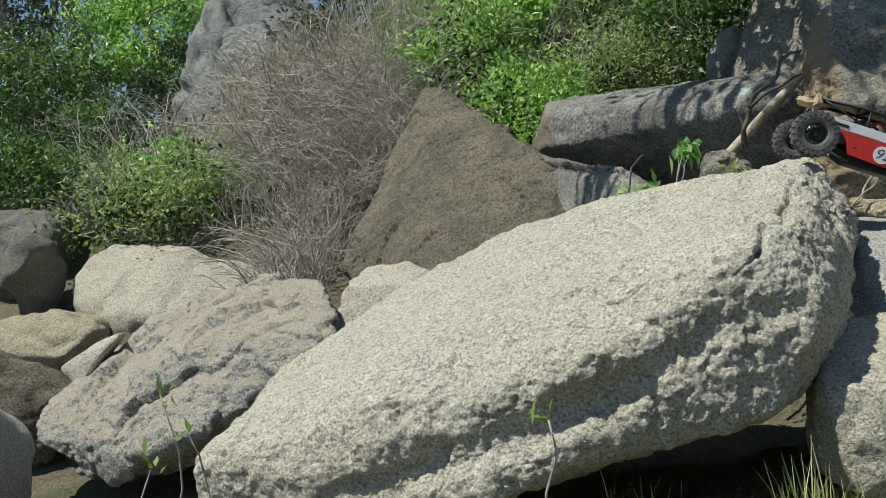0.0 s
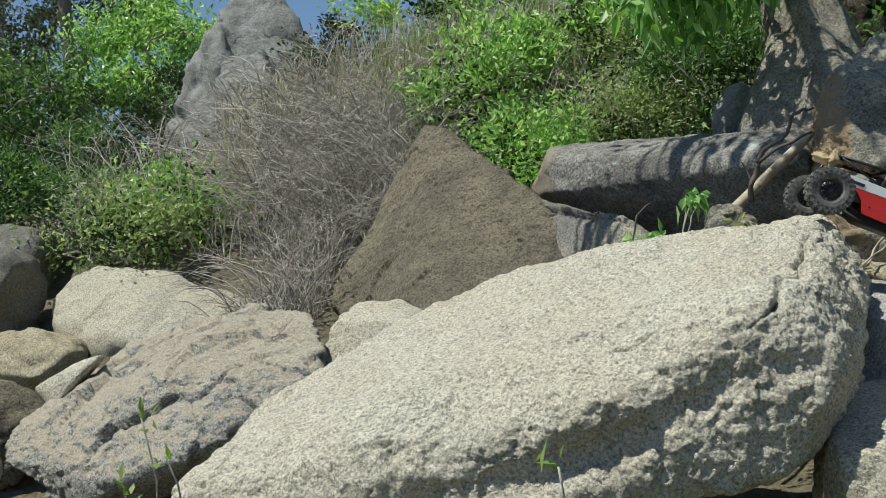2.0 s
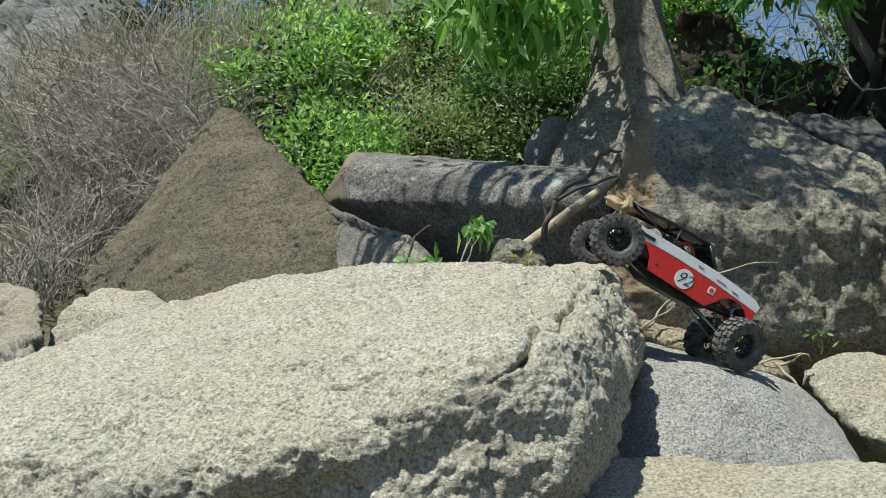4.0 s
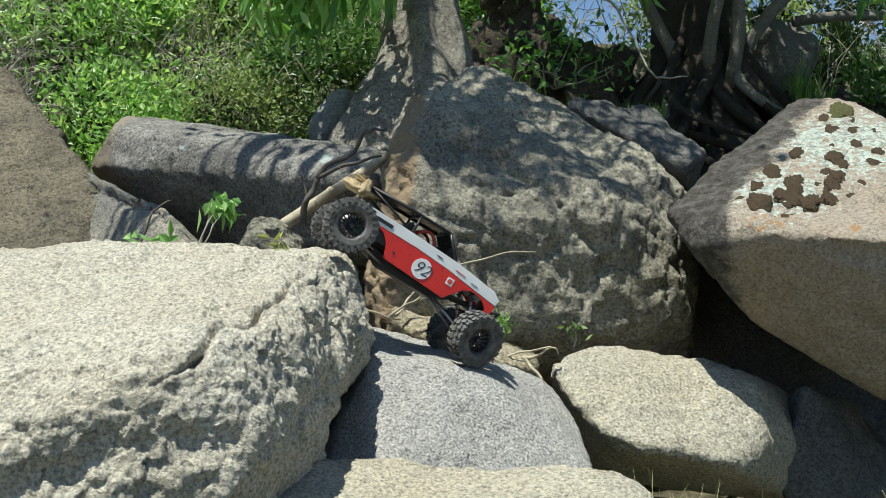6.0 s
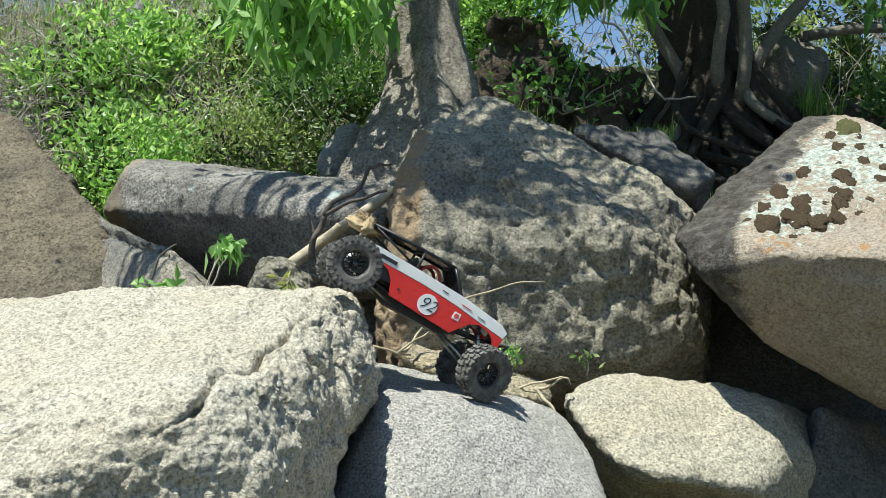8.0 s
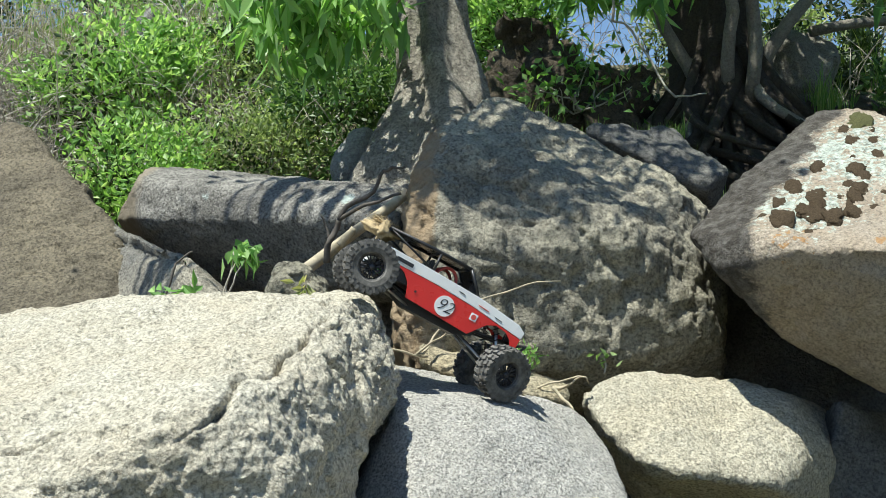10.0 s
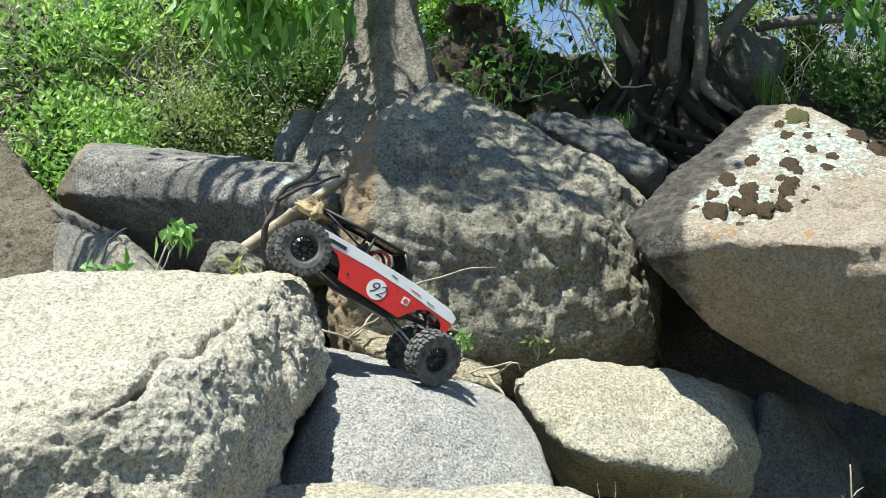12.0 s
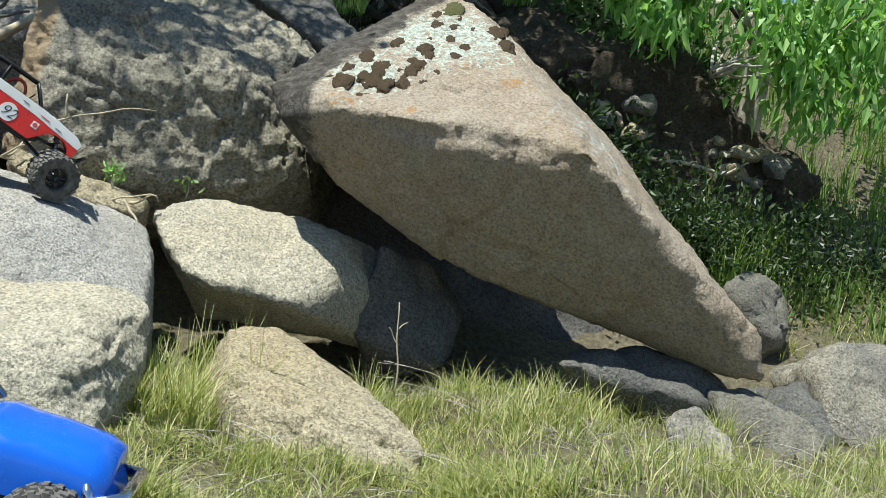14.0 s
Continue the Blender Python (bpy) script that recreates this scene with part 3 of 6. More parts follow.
# ---- boulders ----
main_rock = rock("boulder", PALE, [
    (-1.23, 3.10, 0.81), (-1.07, 3.32, 0.91), (-0.73, 3.40, 1.05), (-0.41, 3.44, 1.045), (-0.10, 3.35, 1.09), (0.10, 3.16, 1.114),
    (0.18, 3.10, 1.02), (0.215, 3.03, 0.92), (0.16, 2.72, 0.86), (0.07, 2.50, 0.96), (-0.02, 2.36, 0.94), (-0.36, 2.36, 0.835), (0.07, 2.34, 0.80),
    (-0.33, 2.17, 0.76), (-0.62, 2.17, 0.66), (-0.90, 2.25, 0.68), (-1.28, 2.25, 0.61), (-1.30, 2.70, 0.72), (-0.63, 2.14, 0.50), (-0.45, 2.16, 0.54), (-0.26, 2.20, 0.61),
    (-0.05, 2.28, 0.61), (0.14, 2.72, 0.70), (-1.25, 2.3, 0.38), (-1.2, 3.25, 0.4), (0.0, 3.3, 0.55)],
    "large pale tan granite boulder with a sloping top and cracked end", 0.016, 0.018, 0.022, 2.6, 0.0050, 36, fine=2, chip=((7, 0.0045), (26, 0.0016)),
    grooves=[([(-1.0, 2.17, 0.50), (-0.67, 2.17, 0.595), (-0.48, 2.165, 0.635), (-0.275, 2.19, 0.705)], 0.030, 0.062), ([(-0.275, 2.19, 0.705), (-0.173, 2.23, 0.76), (-0.08, 2.265, 0.797), (0.03, 2.31, 0.80)], 0.020, 0.036),
             ([(0.20, 3.05, 0.80), (0.15, 2.80, 0.78)], 0.05, 0.06), ([(0.145, 2.70, 0.87), (0.145, 2.65, 0.81)], 0.022, 0.05), ([(0.11, 3.0, 1.07), (0.15, 2.92, 1.02)], 0.02, 0.035)],
    zones=[((0.13, 2.88, 0.98), 0.19, 0.030, 12), ((0.06, 2.55, 0.88), 0.17, 0.018, 16), ((-0.2, 2.25, 0.68), 0.25, 0.010, 14), ((-0.6, 2.17, 0.58), 0.25, 0.010, 12)],
    cracks=[([(-0.034, 2.402, 0.953), (-0.004, 2.444, 0.951), (0.026, 2.497, 0.96), (0.018, 2.582, 0.98), (0.035, 2.642, 1.0), (0.046, 2.754, 1.02), (0.06, 2.86, 1.035)], 0.0055, 0.034),
            ([(-0.023, 2.406, 0.943), (-0.024, 2.335, 0.926), (-0.032, 2.32, 0.913)], 0.0055, 0.034), ([(-0.032, 2.32, 0.913), (-0.058, 2.295, 0.895), (-0.084, 2.28, 0.879)], 0.0045, 0.012),
            ([(-0.339, 2.298, 0.853), (-0.294, 2.309, 0.866), (-0.269, 2.327, 0.875), (-0.244, 2.348, 0.89)], 0.005, 0.018), ([(0.092, 2.654, 0.994), (0.105, 2.692, 0.964), (0.115, 2.708, 0.934)], 0.006, 0.028),
            ([(-0.661, 2.371, 0.814), (-0.60, 2.335, 0.815), (-0.532, 2.301, 0.821)], 0.005, 0.012), ([(-0.852, 2.202, 0.70), (-0.771, 2.199, 0.711)], 0.007, 0.012), ([(-0.75, 2.75, 0.87), (-0.62, 2.70, 0.87)], 0.007, 0.008)])

mid_rock = rock("boulder", GREY, [
    (0.15, 3.45, 0.95), (0.20, 3.05, 0.905), (0.42, 3.06, 0.884), (0.45, 3.40, 0.86), (0.62, 3.42, 0.855), (0.70, 3.0, 0.70), (0.24, 2.80, 0.72),
    (0.71, 2.95, 0.5), (0.25, 2.75, 0.5), (0.1, 3.5, 0.4), (0.68, 3.45, 0.45), (0.1, 2.85, 0.6)],
    "flat-faced grey granite slab leaning between larger boulders", 0.014, 0.015, 0.010, 3, 0.003, 28, fine=True, chip=((7, 0.0027), (30, 0.000675)))

round_rock = rock("boulder", TANPALE, [
    (0.60, 3.45, 0.90), (0.74, 3.60, 0.95), (1.0, 3.60, 0.94), (1.11, 3.50, 0.87), (1.15, 3.40, 0.75), (1.06, 3.30, 0.70),
    (0.75, 3.30, 0.755), (0.64, 3.40, 0.82), (1.43, 3.7, 0.74), (1.29, 3.75, 0.87), (0.8, 3.8, 0.6), (1.3, 3.9, 0.55), (0.80, 3.56, 0.60), (1.1, 3.56, 0.58), (1.4, 3.68, 0.55)],
    "rounded pale granite boulder with a shaded underside", 0.013, 0.022, 0.02, 3.4, 0.004, 28, fine=True, chip=((8, 0.0033), (26, 0.00135)))

front_rock = rock("boulder", TANPALE, [
    (0.03, 2.72, 0.72), (0.10, 2.75, 0.755), (0.33, 2.78, 0.755), (0.45, 2.76, 0.758), (0.70, 2.68, 0.73), (0.73, 2.58, 0.72),
    (0.66, 2.42, 0.67), (0.69, 2.36, 0.56), (0.66, 2.4, 0.40), (0.06, 2.34, 0.63), (0.1, 2.3, 0.4), (0.0, 2.5, 0.45), (0.7, 2.7, 0.4), (0.05, 2.8, 0.45)],
    "broad pale granite boulder with a flat top", 0.012, 0.018, 0.02, 3, 0.004, 28, fine=True, chip=((9, 0.0033), (26, 0.00135)),
    grooves=[([(0.72, 2.56, 0.69), (0.70, 2.45, 0.645), (0.66, 2.36, 0.58)], 0.045, 0.06)], zones=[((0.68, 2.45, 0.64), 0.12, 0.016, 13)])

back_rock = rock("boulder", STREAKED, [
    (0.15, 3.76, 1.0), (0.185, 3.70, 1.26), (0.19, 3.79, 1.43), (0.21, 3.90, 1.60), (0.40, 4.12, 1.735), (0.63, 4.30, 1.70),
    (0.88, 4.10, 1.53), (0.98, 4.0, 1.42), (1.08, 3.95, 0.95), (1.05, 3.84, 1.02), (0.62, 3.72, 0.93), (0.46, 3.67, 1.0), (0.72, 3.70, 0.98), (0.2, 3.68, 0.9),
    (0.15, 4.5, 1.4), (0.6, 4.7, 1.5), (1.0, 4.5, 1.2), (0.2, 4.3, 0.7), (1.18, 4.3, 0.7), (1.14, 4.2, 1.38), (0.74, 3.70, 1.32), (0.95, 3.82, 1.25), (0.245, 3.64, 1.15), (0.245, 3.645, 0.98), (0.25, 3.71, 1.36)],
    "tall blocky granite boulder dappled by tree shade", 0.018, 0.006, 0.014, 3.2, 0.005, 24, fine=True, chip=((4.5, 0.019), (10, 0.013), (24, 0.007)),
    grooves=[([(0.70, 3.66, 0.92), (0.72, 3.70, 1.05), (0.78, 3.74, 1.155)], 0.022, 0.035), ([(0.225, 3.66, 1.0), (0.225, 3.70, 1.30)], 0.012, 0.012)],
    cracks=[([(0.283, 3.803, 1.455), (0.456, 3.775, 1.40), (0.625, 3.721, 1.313), (0.78, 3.74, 1.155)], 0.010, 0.016), ([(0.679, 4.04, 1.542), (0.833, 3.922, 1.437), (0.93, 3.85, 1.30)], 0.011, 0.02), ([(0.23, 3.67, 1.25), (0.446, 3.654, 1.208), (0.6, 3.691, 1.159)], 0.010, 0.012)])

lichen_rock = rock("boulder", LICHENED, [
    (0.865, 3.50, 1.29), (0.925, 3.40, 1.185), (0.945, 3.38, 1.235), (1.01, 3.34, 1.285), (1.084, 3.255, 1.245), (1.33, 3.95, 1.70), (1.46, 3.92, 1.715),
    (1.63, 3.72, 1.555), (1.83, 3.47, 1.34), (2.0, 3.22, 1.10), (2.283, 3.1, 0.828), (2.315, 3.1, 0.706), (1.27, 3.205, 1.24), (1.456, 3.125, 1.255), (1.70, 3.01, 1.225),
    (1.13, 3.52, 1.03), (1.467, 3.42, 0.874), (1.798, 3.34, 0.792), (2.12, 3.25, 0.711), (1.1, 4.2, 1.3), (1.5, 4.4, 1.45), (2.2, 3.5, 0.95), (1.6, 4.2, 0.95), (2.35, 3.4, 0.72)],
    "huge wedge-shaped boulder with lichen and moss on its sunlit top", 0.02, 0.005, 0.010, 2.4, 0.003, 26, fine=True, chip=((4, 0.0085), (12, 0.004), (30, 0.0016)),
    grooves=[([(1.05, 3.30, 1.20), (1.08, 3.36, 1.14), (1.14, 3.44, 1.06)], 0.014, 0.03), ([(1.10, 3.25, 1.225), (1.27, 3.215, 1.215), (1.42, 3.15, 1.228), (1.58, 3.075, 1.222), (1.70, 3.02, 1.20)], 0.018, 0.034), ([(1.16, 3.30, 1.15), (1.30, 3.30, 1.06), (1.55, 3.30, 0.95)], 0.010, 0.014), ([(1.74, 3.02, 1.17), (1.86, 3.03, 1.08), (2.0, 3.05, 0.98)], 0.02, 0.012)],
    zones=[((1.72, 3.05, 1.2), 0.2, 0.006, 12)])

log_rock = rock("boulder", SPOTTED, [
    (-0.97, 4.95, 1.37), (-0.86, 4.98, 1.585), (-0.79, 4.60, 1.36), (-0.82, 4.66, 1.5), (0.12, 4.15, 1.45), (0.14, 3.98, 1.33), (-0.58, 4.72, 1.12), (0.14, 4.12, 1.15),
    (-0.45, 4.76, 1.545), (-0.5, 4.50, 1.46), (-0.5, 4.46, 1.40), (0.25, 4.5, 1.45), (0.2, 4.2, 1.1), (-0.8, 5.1, 1.1), (0.2, 4.6, 1.1)],
    "long log-shaped dark granite boulder with lichen spots", 0.018, 0.003, 0.006, 3, 0.003, 24, fine=True, chip=((4, 0.006), (13, 0.003), (30, 0.0015)))

pyramid_rock = rock("boulder", BROWN, [
    (-1.40, 4.95, 1.74), (-1.27, 4.85, 1.68), (-0.86, 4.45, 1.36), (-0.58, 4.12, 1.06), (-1.53, 4.75, 1.36), (-1.75, 4.5, 1.0), (-1.2, 3.95, 0.9),
    (-0.6, 4.2, 0.8), (-1.3, 5.3, 1.4), (-0.8, 5.0, 1.0), (-1.8, 5.2, 0.8), (-1.5, 4.1, 0.8)],
    "brown pyramid-shaped granite boulder with its face in shade", 0.018, 0.006, 0.016, 3, 0.004, 22, fine=True, chip=((4, 0.014), (11, 0.007), (26, 0.003)))

low_rock = rock("boulder", BROKEN, [
    (-0.90, 4.50, 1.35), (-0.74, 4.32, 1.285), (-0.50, 4.02, 1.22), (-0.34, 3.82, 1.10), (-0.3, 3.9, 0.95), (-0.6, 3.95, 0.95), (-0.9, 4.3, 1.0), (-0.6, 4.5, 1.2), (-0.3, 4.2, 1.05)],
    "low dark grey boulder with a split along its side", 0.016, 0.008, 0.012, 4, 0.004, 22, chip=((5, 0.0108), (14, 0.0033)), cracks=[([(-0.8, 4.35, 1.27), (-0.35, 3.85, 1.16)], 0.014, 0.03)])

knob_rock = rock("boulder", SHADE, [
    (-0.20, 3.74, 1.08), (-0.17, 3.74, 1.2), (-0.10, 3.75, 1.2), (-0.03, 3.70, 1.10), (-0.1, 3.66, 1.03), (-0.18, 3.85, 1.15), (-0.05, 3.85, 1.12), (-0.2, 3.7, 0.9), (0.0, 3.8, 0.9)],
    "small knobbly weathered rock on the boulder's edge", 0.009, 0.006, 0.014, 9, 0.005, 30, fine=True, chip=((11, 0.012), (25, 0.006)))

wedge_rock = rock("boulder", DARK, [
    (0.70, 4.35, 1.69), (0.90, 4.45, 1.69), (1.03, 4.55, 1.73), (1.18, 4.32, 1.57), (1.07, 4.22, 1.49), (0.92, 4.32, 1.60), (1.2, 4.7, 1.5), (0.9, 4.7, 1.4), (1.15, 4.4, 1.4)],
    "thin dark slab of rock wedged between two big boulders", 0.014, 0.008, 0.015, 5, 0.005, 20, chip=((7, 0.0108), (18, 0.0033)))

left_rock = rock("boulder", SKINNED, [
    (-2.43, 3.32, 0.56), (-2.45, 3.42, 0.63), (-2.33, 3.62, 0.71), (-2.39, 3.92, 0.86), (-2.12, 4.02, 0.94), (-1.81, 3.92, 1.01), (-1.52, 3.72, 0.965), (-1.37, 3.5, 0.87),
    (-1.34, 3.32, 0.79), (-1.65, 3.12, 0.58), (-1.94, 3.12, 0.51), (-2.04, 3.36, 0.69), (-1.75, 3.3, 0.82), (-1.4, 3.6, 0.5), (-2.3, 3.9, 0.4), (-2.1, 3.2, 0.4)],
    "rough tan boulder with a broken grey face", 0.016, 0.008, 0.016, 3.2, 0.005, 22, fine=True, chip=((4, 0.026), (9, 0.016), (24, 0.006)))

flake_rock = rock("stone_flake", PALE, [
    (-2.50, 3.58, 0.77), (-2.38, 3.62, 0.85), (-2.23, 3.62, 0.88), (-2.44, 3.58, 0.70), (-2.40, 3.55, 0.70), (-2.28, 3.56, 0.83), (-2.42, 3.75, 0.80), (-2.30, 3.75, 0.86)],
    "thin stone flake leaning on a boulder", 0.011, 0.01, 0.01, 6, 0.003, 30, category="rock")

block_rock = rock("boulder", PALE, [
    (-1.17, 3.68, 0.90), (-1.42, 3.9, 0.98), (-1.25, 3.95, 0.99), (-1.16, 3.66, 0.80), (-1.45, 3.75, 0.93), (-1.1, 3.9, 0.9), (-1.1, 4.0, 0.6), (-1.5, 4.0, 0.6), (-1.45, 3.6, 0.6), (-1.15, 3.6, 0.6)],
    "blocky pale boulder beside the pyramid one", 0.016, 0.010, 0.02, 4, 0.005, 20, chip=((6, 0.0126), (16, 0.0033)))

dome_rock = rock("boulder", TANPALE, [
    (-3.12, 4.6, 1.02), (-3.15, 4.72, 1.13), (-3.0, 4.9, 1.28), (-2.8, 4.92, 1.21), (-2.4, 4.92, 1.12), (-2.2, 4.8, 1.02), (-2.9, 4.5, 0.86), (-2.56, 4.4, 0.89), (-2.3, 4.5, 0.8),
    (-2.9, 5.3, 0.9), (-2.3, 5.2, 0.9), (-3.1, 4.7, 0.7), (-2.4, 4.5, 0.6)],
    "smooth domed pale tan boulder", 0.02, 0.03, 0.03, 3, 0.004, 20, chip=((5, 0.0108), (14, 0.0033)))

slate_rock = rock("boulder", OLIVE, [
    (-3.85, 5.0, 1.55), (-3.40, 5.0, 1.465), (-3.36, 4.92, 1.36), (-3.44, 4.82, 1.08), (-3.6, 4.8, 1.14), (-3.9, 4.9, 1.2), (-3.5, 5.4, 1.4), (-3.9, 5.4, 1.4), (-3.5, 5.2, 0.9), (-3.9, 5.2, 0.8)],
    "angular dark grey boulder", 0.022, 0.012, 0.025, 3, 0.006, 14, chip=((4, 0.027), (12, 0.0055)))

flat_rock = rock("boulder", WARM, [
    (-3.25, 4.2, 0.975), (-2.98, 4.32, 0.97), (-2.75, 4.22, 0.875), (-3.2, 4.08, 0.83), (-2.85, 4.1, 0.78), (-3.2, 4.6, 0.98), (-2.9, 4.6, 0.9), (-3.3, 4.3, 0.6), (-2.8, 4.4, 0.6)],
    "flat-topped warm granite rock", 0.018, 0.010, 0.015, 4, 0.005, 18, chip=((6, 0.0126), (16, 0.0033)))

bark_rock = rock("boulder", BROWN, [
    (-2.9, 3.6, 0.88), (-2.56, 3.6, 0.80), (-2.46, 3.6, 0.69), (-2.65, 3.5, 0.62), (-2.9, 3.5, 0.65), (-2.9, 3.9, 0.75), (-2.5, 3.9, 0.6), (-2.6, 3.6, 0.45), (-2.9, 3.6, 0.4)],
    "dark brown weathered rock in the shade", 0.016, 0.010, 0.02, 5, 0.006, 18, chip=((7, 0.018), (16, 0.0044)))

cool_rock = rock("boulder", GREY, [
    (-2.51, 2.9, 0.90), (-2.35, 2.9, 0.82), (-2.30, 2.9, 0.655), (-2.33, 2.9, 0.52), (-2.61, 2.8, 0.5), (-2.61, 3.2, 0.8), (-2.36, 3.2, 0.6), (-2.51, 2.9, 0.3), (-2.36, 3.1, 0.3)],
    "cool grey rounded rock in the shade", 0.014, 0.02, 0.015, 4, 0.004, 20)

spire_rock = rock("boulder", COOL, [
    (-4.15, 9.0, 3.75), (-3.69, 9.0, 3.72), (-4.0, 8.9, 3.86), (-4.60, 9.0, 3.03), (-4.90, 9.0, 2.3), (-3.38, 9.0, 3.0), (-3.2, 9.0, 2.3), (-4.0, 8.5, 2.6), (-4.1, 8.6, 3.2), (-4.9, 9.0, 1.2), (-3.1, 9.0, 1.2),
    (-4.0, 8.2, 1.2), (-4.8, 10, 1.2), (-3.2, 10, 1.2), (-4.0, 9.8, 3.2)],
    "tall pointed grey rock rising above the brush", 0.045, 0.03, 0.09, 1.6, 0.012, 10, chip=((1.6, 0.072), (4, 0.0315), (11, 0.0066)), grooves=[([(-3.92, 8.82, 3.62), (-3.84, 8.72, 3.3), (-3.78, 8.58, 3.02)], 0.19, 0.6), ([(-3.86, 9.0, 4.0), (-3.86, 8.85, 3.6)], 0.08, 0.22)])

perch_rock = rock("boulder", COOL, [
    (-3.95, 8.4, 2.95), (-3.6, 8.4, 3.0), (-3.5, 8.4, 2.8), (-3.95, 8.3, 2.65), (-3.5, 8.2, 2.6), (-3.7, 8.1, 2.5), (-3.7, 8.7, 2.9), (-3.7, 8.6, 2.3)],
    "rounded pale grey rock against the pointed one", 0.03, 0.02, 0.04, 4, 0.01, 12, fine=True, chip=((5, 0.018), (12, 0.0044)))

slab_rock = rock("boulder", WARM, [
    (0.88, 3.0, 0.665), (1.005, 3.05, 0.675), (1.12, 2.95, 0.63), (1.21, 2.80, 0.60), (1.33, 2.56, 0.545), (1.31, 2.46, 0.49), (0.905, 2.72, 0.625), (0.90, 2.60, 0.585), (1.09, 2.52, 0.555), (1.3, 2.42, 0.35), (0.92, 2.5, 0.38), (0.8, 3.1, 0.4), (1.3, 3.0, 0.4)],
    "stepped tan stone slab lying in the grass", 0.0105, 0.004, 0.008, 5, 0.002, 28, fine=True, chip=((5, 0.007), (14, 0.0022)),
    grooves=[([(0.86, 2.66, 0.60), (1.06, 2.60, 0.575), (1.34, 2.50, 0.50)], 0.016, 0.04)], cracks=[([(0.93, 2.78, 0.63), (1.10, 2.69, 0.60), (1.30, 2.60, 0.56)], 0.008, 0.02), ([(0.95, 2.9, 0.645), (1.2, 2.74, 0.59)], 0.006, 0.012)], zones=[((1.1, 2.56, 0.54), 0.13, 0.007, 12)])

ledge_rock = rock("boulder", WARM, [
    (0.22, 3.48, 0.985), (0.35, 3.5, 0.965), (0.52, 3.48, 0.925), (0.58, 3.44, 0.885), (0.25, 3.44, 0.95), (0.5, 3.42, 0.88), (0.25, 3.65, 0.97), (0.6, 3.65, 0.9), (0.3, 3.5, 0.8), (0.6, 3.5, 0.8)],
    "cracked narrow ledge of tan rock above the grey slab", 0.009, 0.006, 0.010, 8, 0.004, 30, chip=((10, 0.0055), (24, 0.00225)), cracks=[([(0.47, 3.4, 0.95), (0.50, 3.6, 0.97)], 0.014, 0.03), ([(0.3, 3.42, 0.96), (0.4, 3.45, 0.95)], 0.008, 0.02)])

# added filler, its dark colour gives the hollow its black shade
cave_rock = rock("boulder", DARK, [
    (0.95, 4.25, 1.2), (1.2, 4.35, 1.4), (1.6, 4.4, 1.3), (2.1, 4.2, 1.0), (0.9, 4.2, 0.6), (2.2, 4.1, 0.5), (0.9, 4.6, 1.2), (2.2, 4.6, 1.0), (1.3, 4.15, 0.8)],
    "added dark boulder standing in for the hollow's deep shade", 0.025, 0.02, 0.05, 3, 0.008, 14, chip=((4, 0.018), (10, 0.0066)))

# grey stone coloured dark, its deep shade put into the material
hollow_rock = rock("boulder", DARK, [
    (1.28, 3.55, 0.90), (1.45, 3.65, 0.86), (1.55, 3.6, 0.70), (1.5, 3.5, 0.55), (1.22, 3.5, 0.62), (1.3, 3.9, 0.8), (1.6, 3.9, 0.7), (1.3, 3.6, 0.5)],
    "grey rock under the wedge boulder, its colour darkened for shade", 0.014, 0.012, 0.02, 5, 0.005, 20, chip=((7, 0.0108), (18, 0.0033)))

chip_rock = rock("boulder", OLIVE, [
    (2.18, 3.12, 0.66), (2.3, 3.15, 0.68), (2.45, 3.0, 0.62), (2.22, 3.0, 0.5), (2.4, 2.9, 0.5), (2.25, 3.3, 0.6), (2.4, 3.2, 0.55)],
    "broken grey stone at the wedge boulder's foot", 0.013, 0.010, 0.015, 6, 0.005, 22, chip=((8, 0.0077), (20, 0.0027)))
white_stone = rock("stone", BROKEN, [
    (1.95, 2.85, 0.62), (2.05, 2.88, 0.65), (2.12, 2.82, 0.6), (1.98, 2.78, 0.55), (2.1, 2.76, 0.55), (2.05, 2.95, 0.58), (2.0, 2.85, 0.5)],
    "small whitish stone in dry grass", 0.008, 0.012, 0.01, 9, 0.004, 30, category="stone")

far_rock = rock("boulder", BROKEN, [
    (2.73, 3.6, 0.72), (2.85, 3.7, 0.80), (3.06, 3.8, 0.81), (3.4, 3.8, 0.75), (2.75, 3.5, 0.5), (3.2, 3.5, 0.5), (3.4, 4.1, 0.6), (2.8, 4.1, 0.6)],
    "rounded grey boulder at the edge of the grass", 0.02, 0.016, 0.025, 4, 0.006, 16, chip=((5, 0.0144), (14, 0.00385)))
stump_rock = rock("boulder", DARK, [
    (2.40, 3.2, 0.66), (2.54, 3.3, 0.705), (2.58, 3.12, 0.58), (2.38, 3.12, 0.5), (2.6, 3.1, 0.4), (2.4, 3.5, 0.6), (2.6, 3.4, 0.5), (2.4, 3.3, 0.35)],
    "small dark rock beside the wedge boulder", 0.014, 0.010, 0.02, 6, 0.006, 20, chip=((8, 0.0077), (18, 0.00385)))

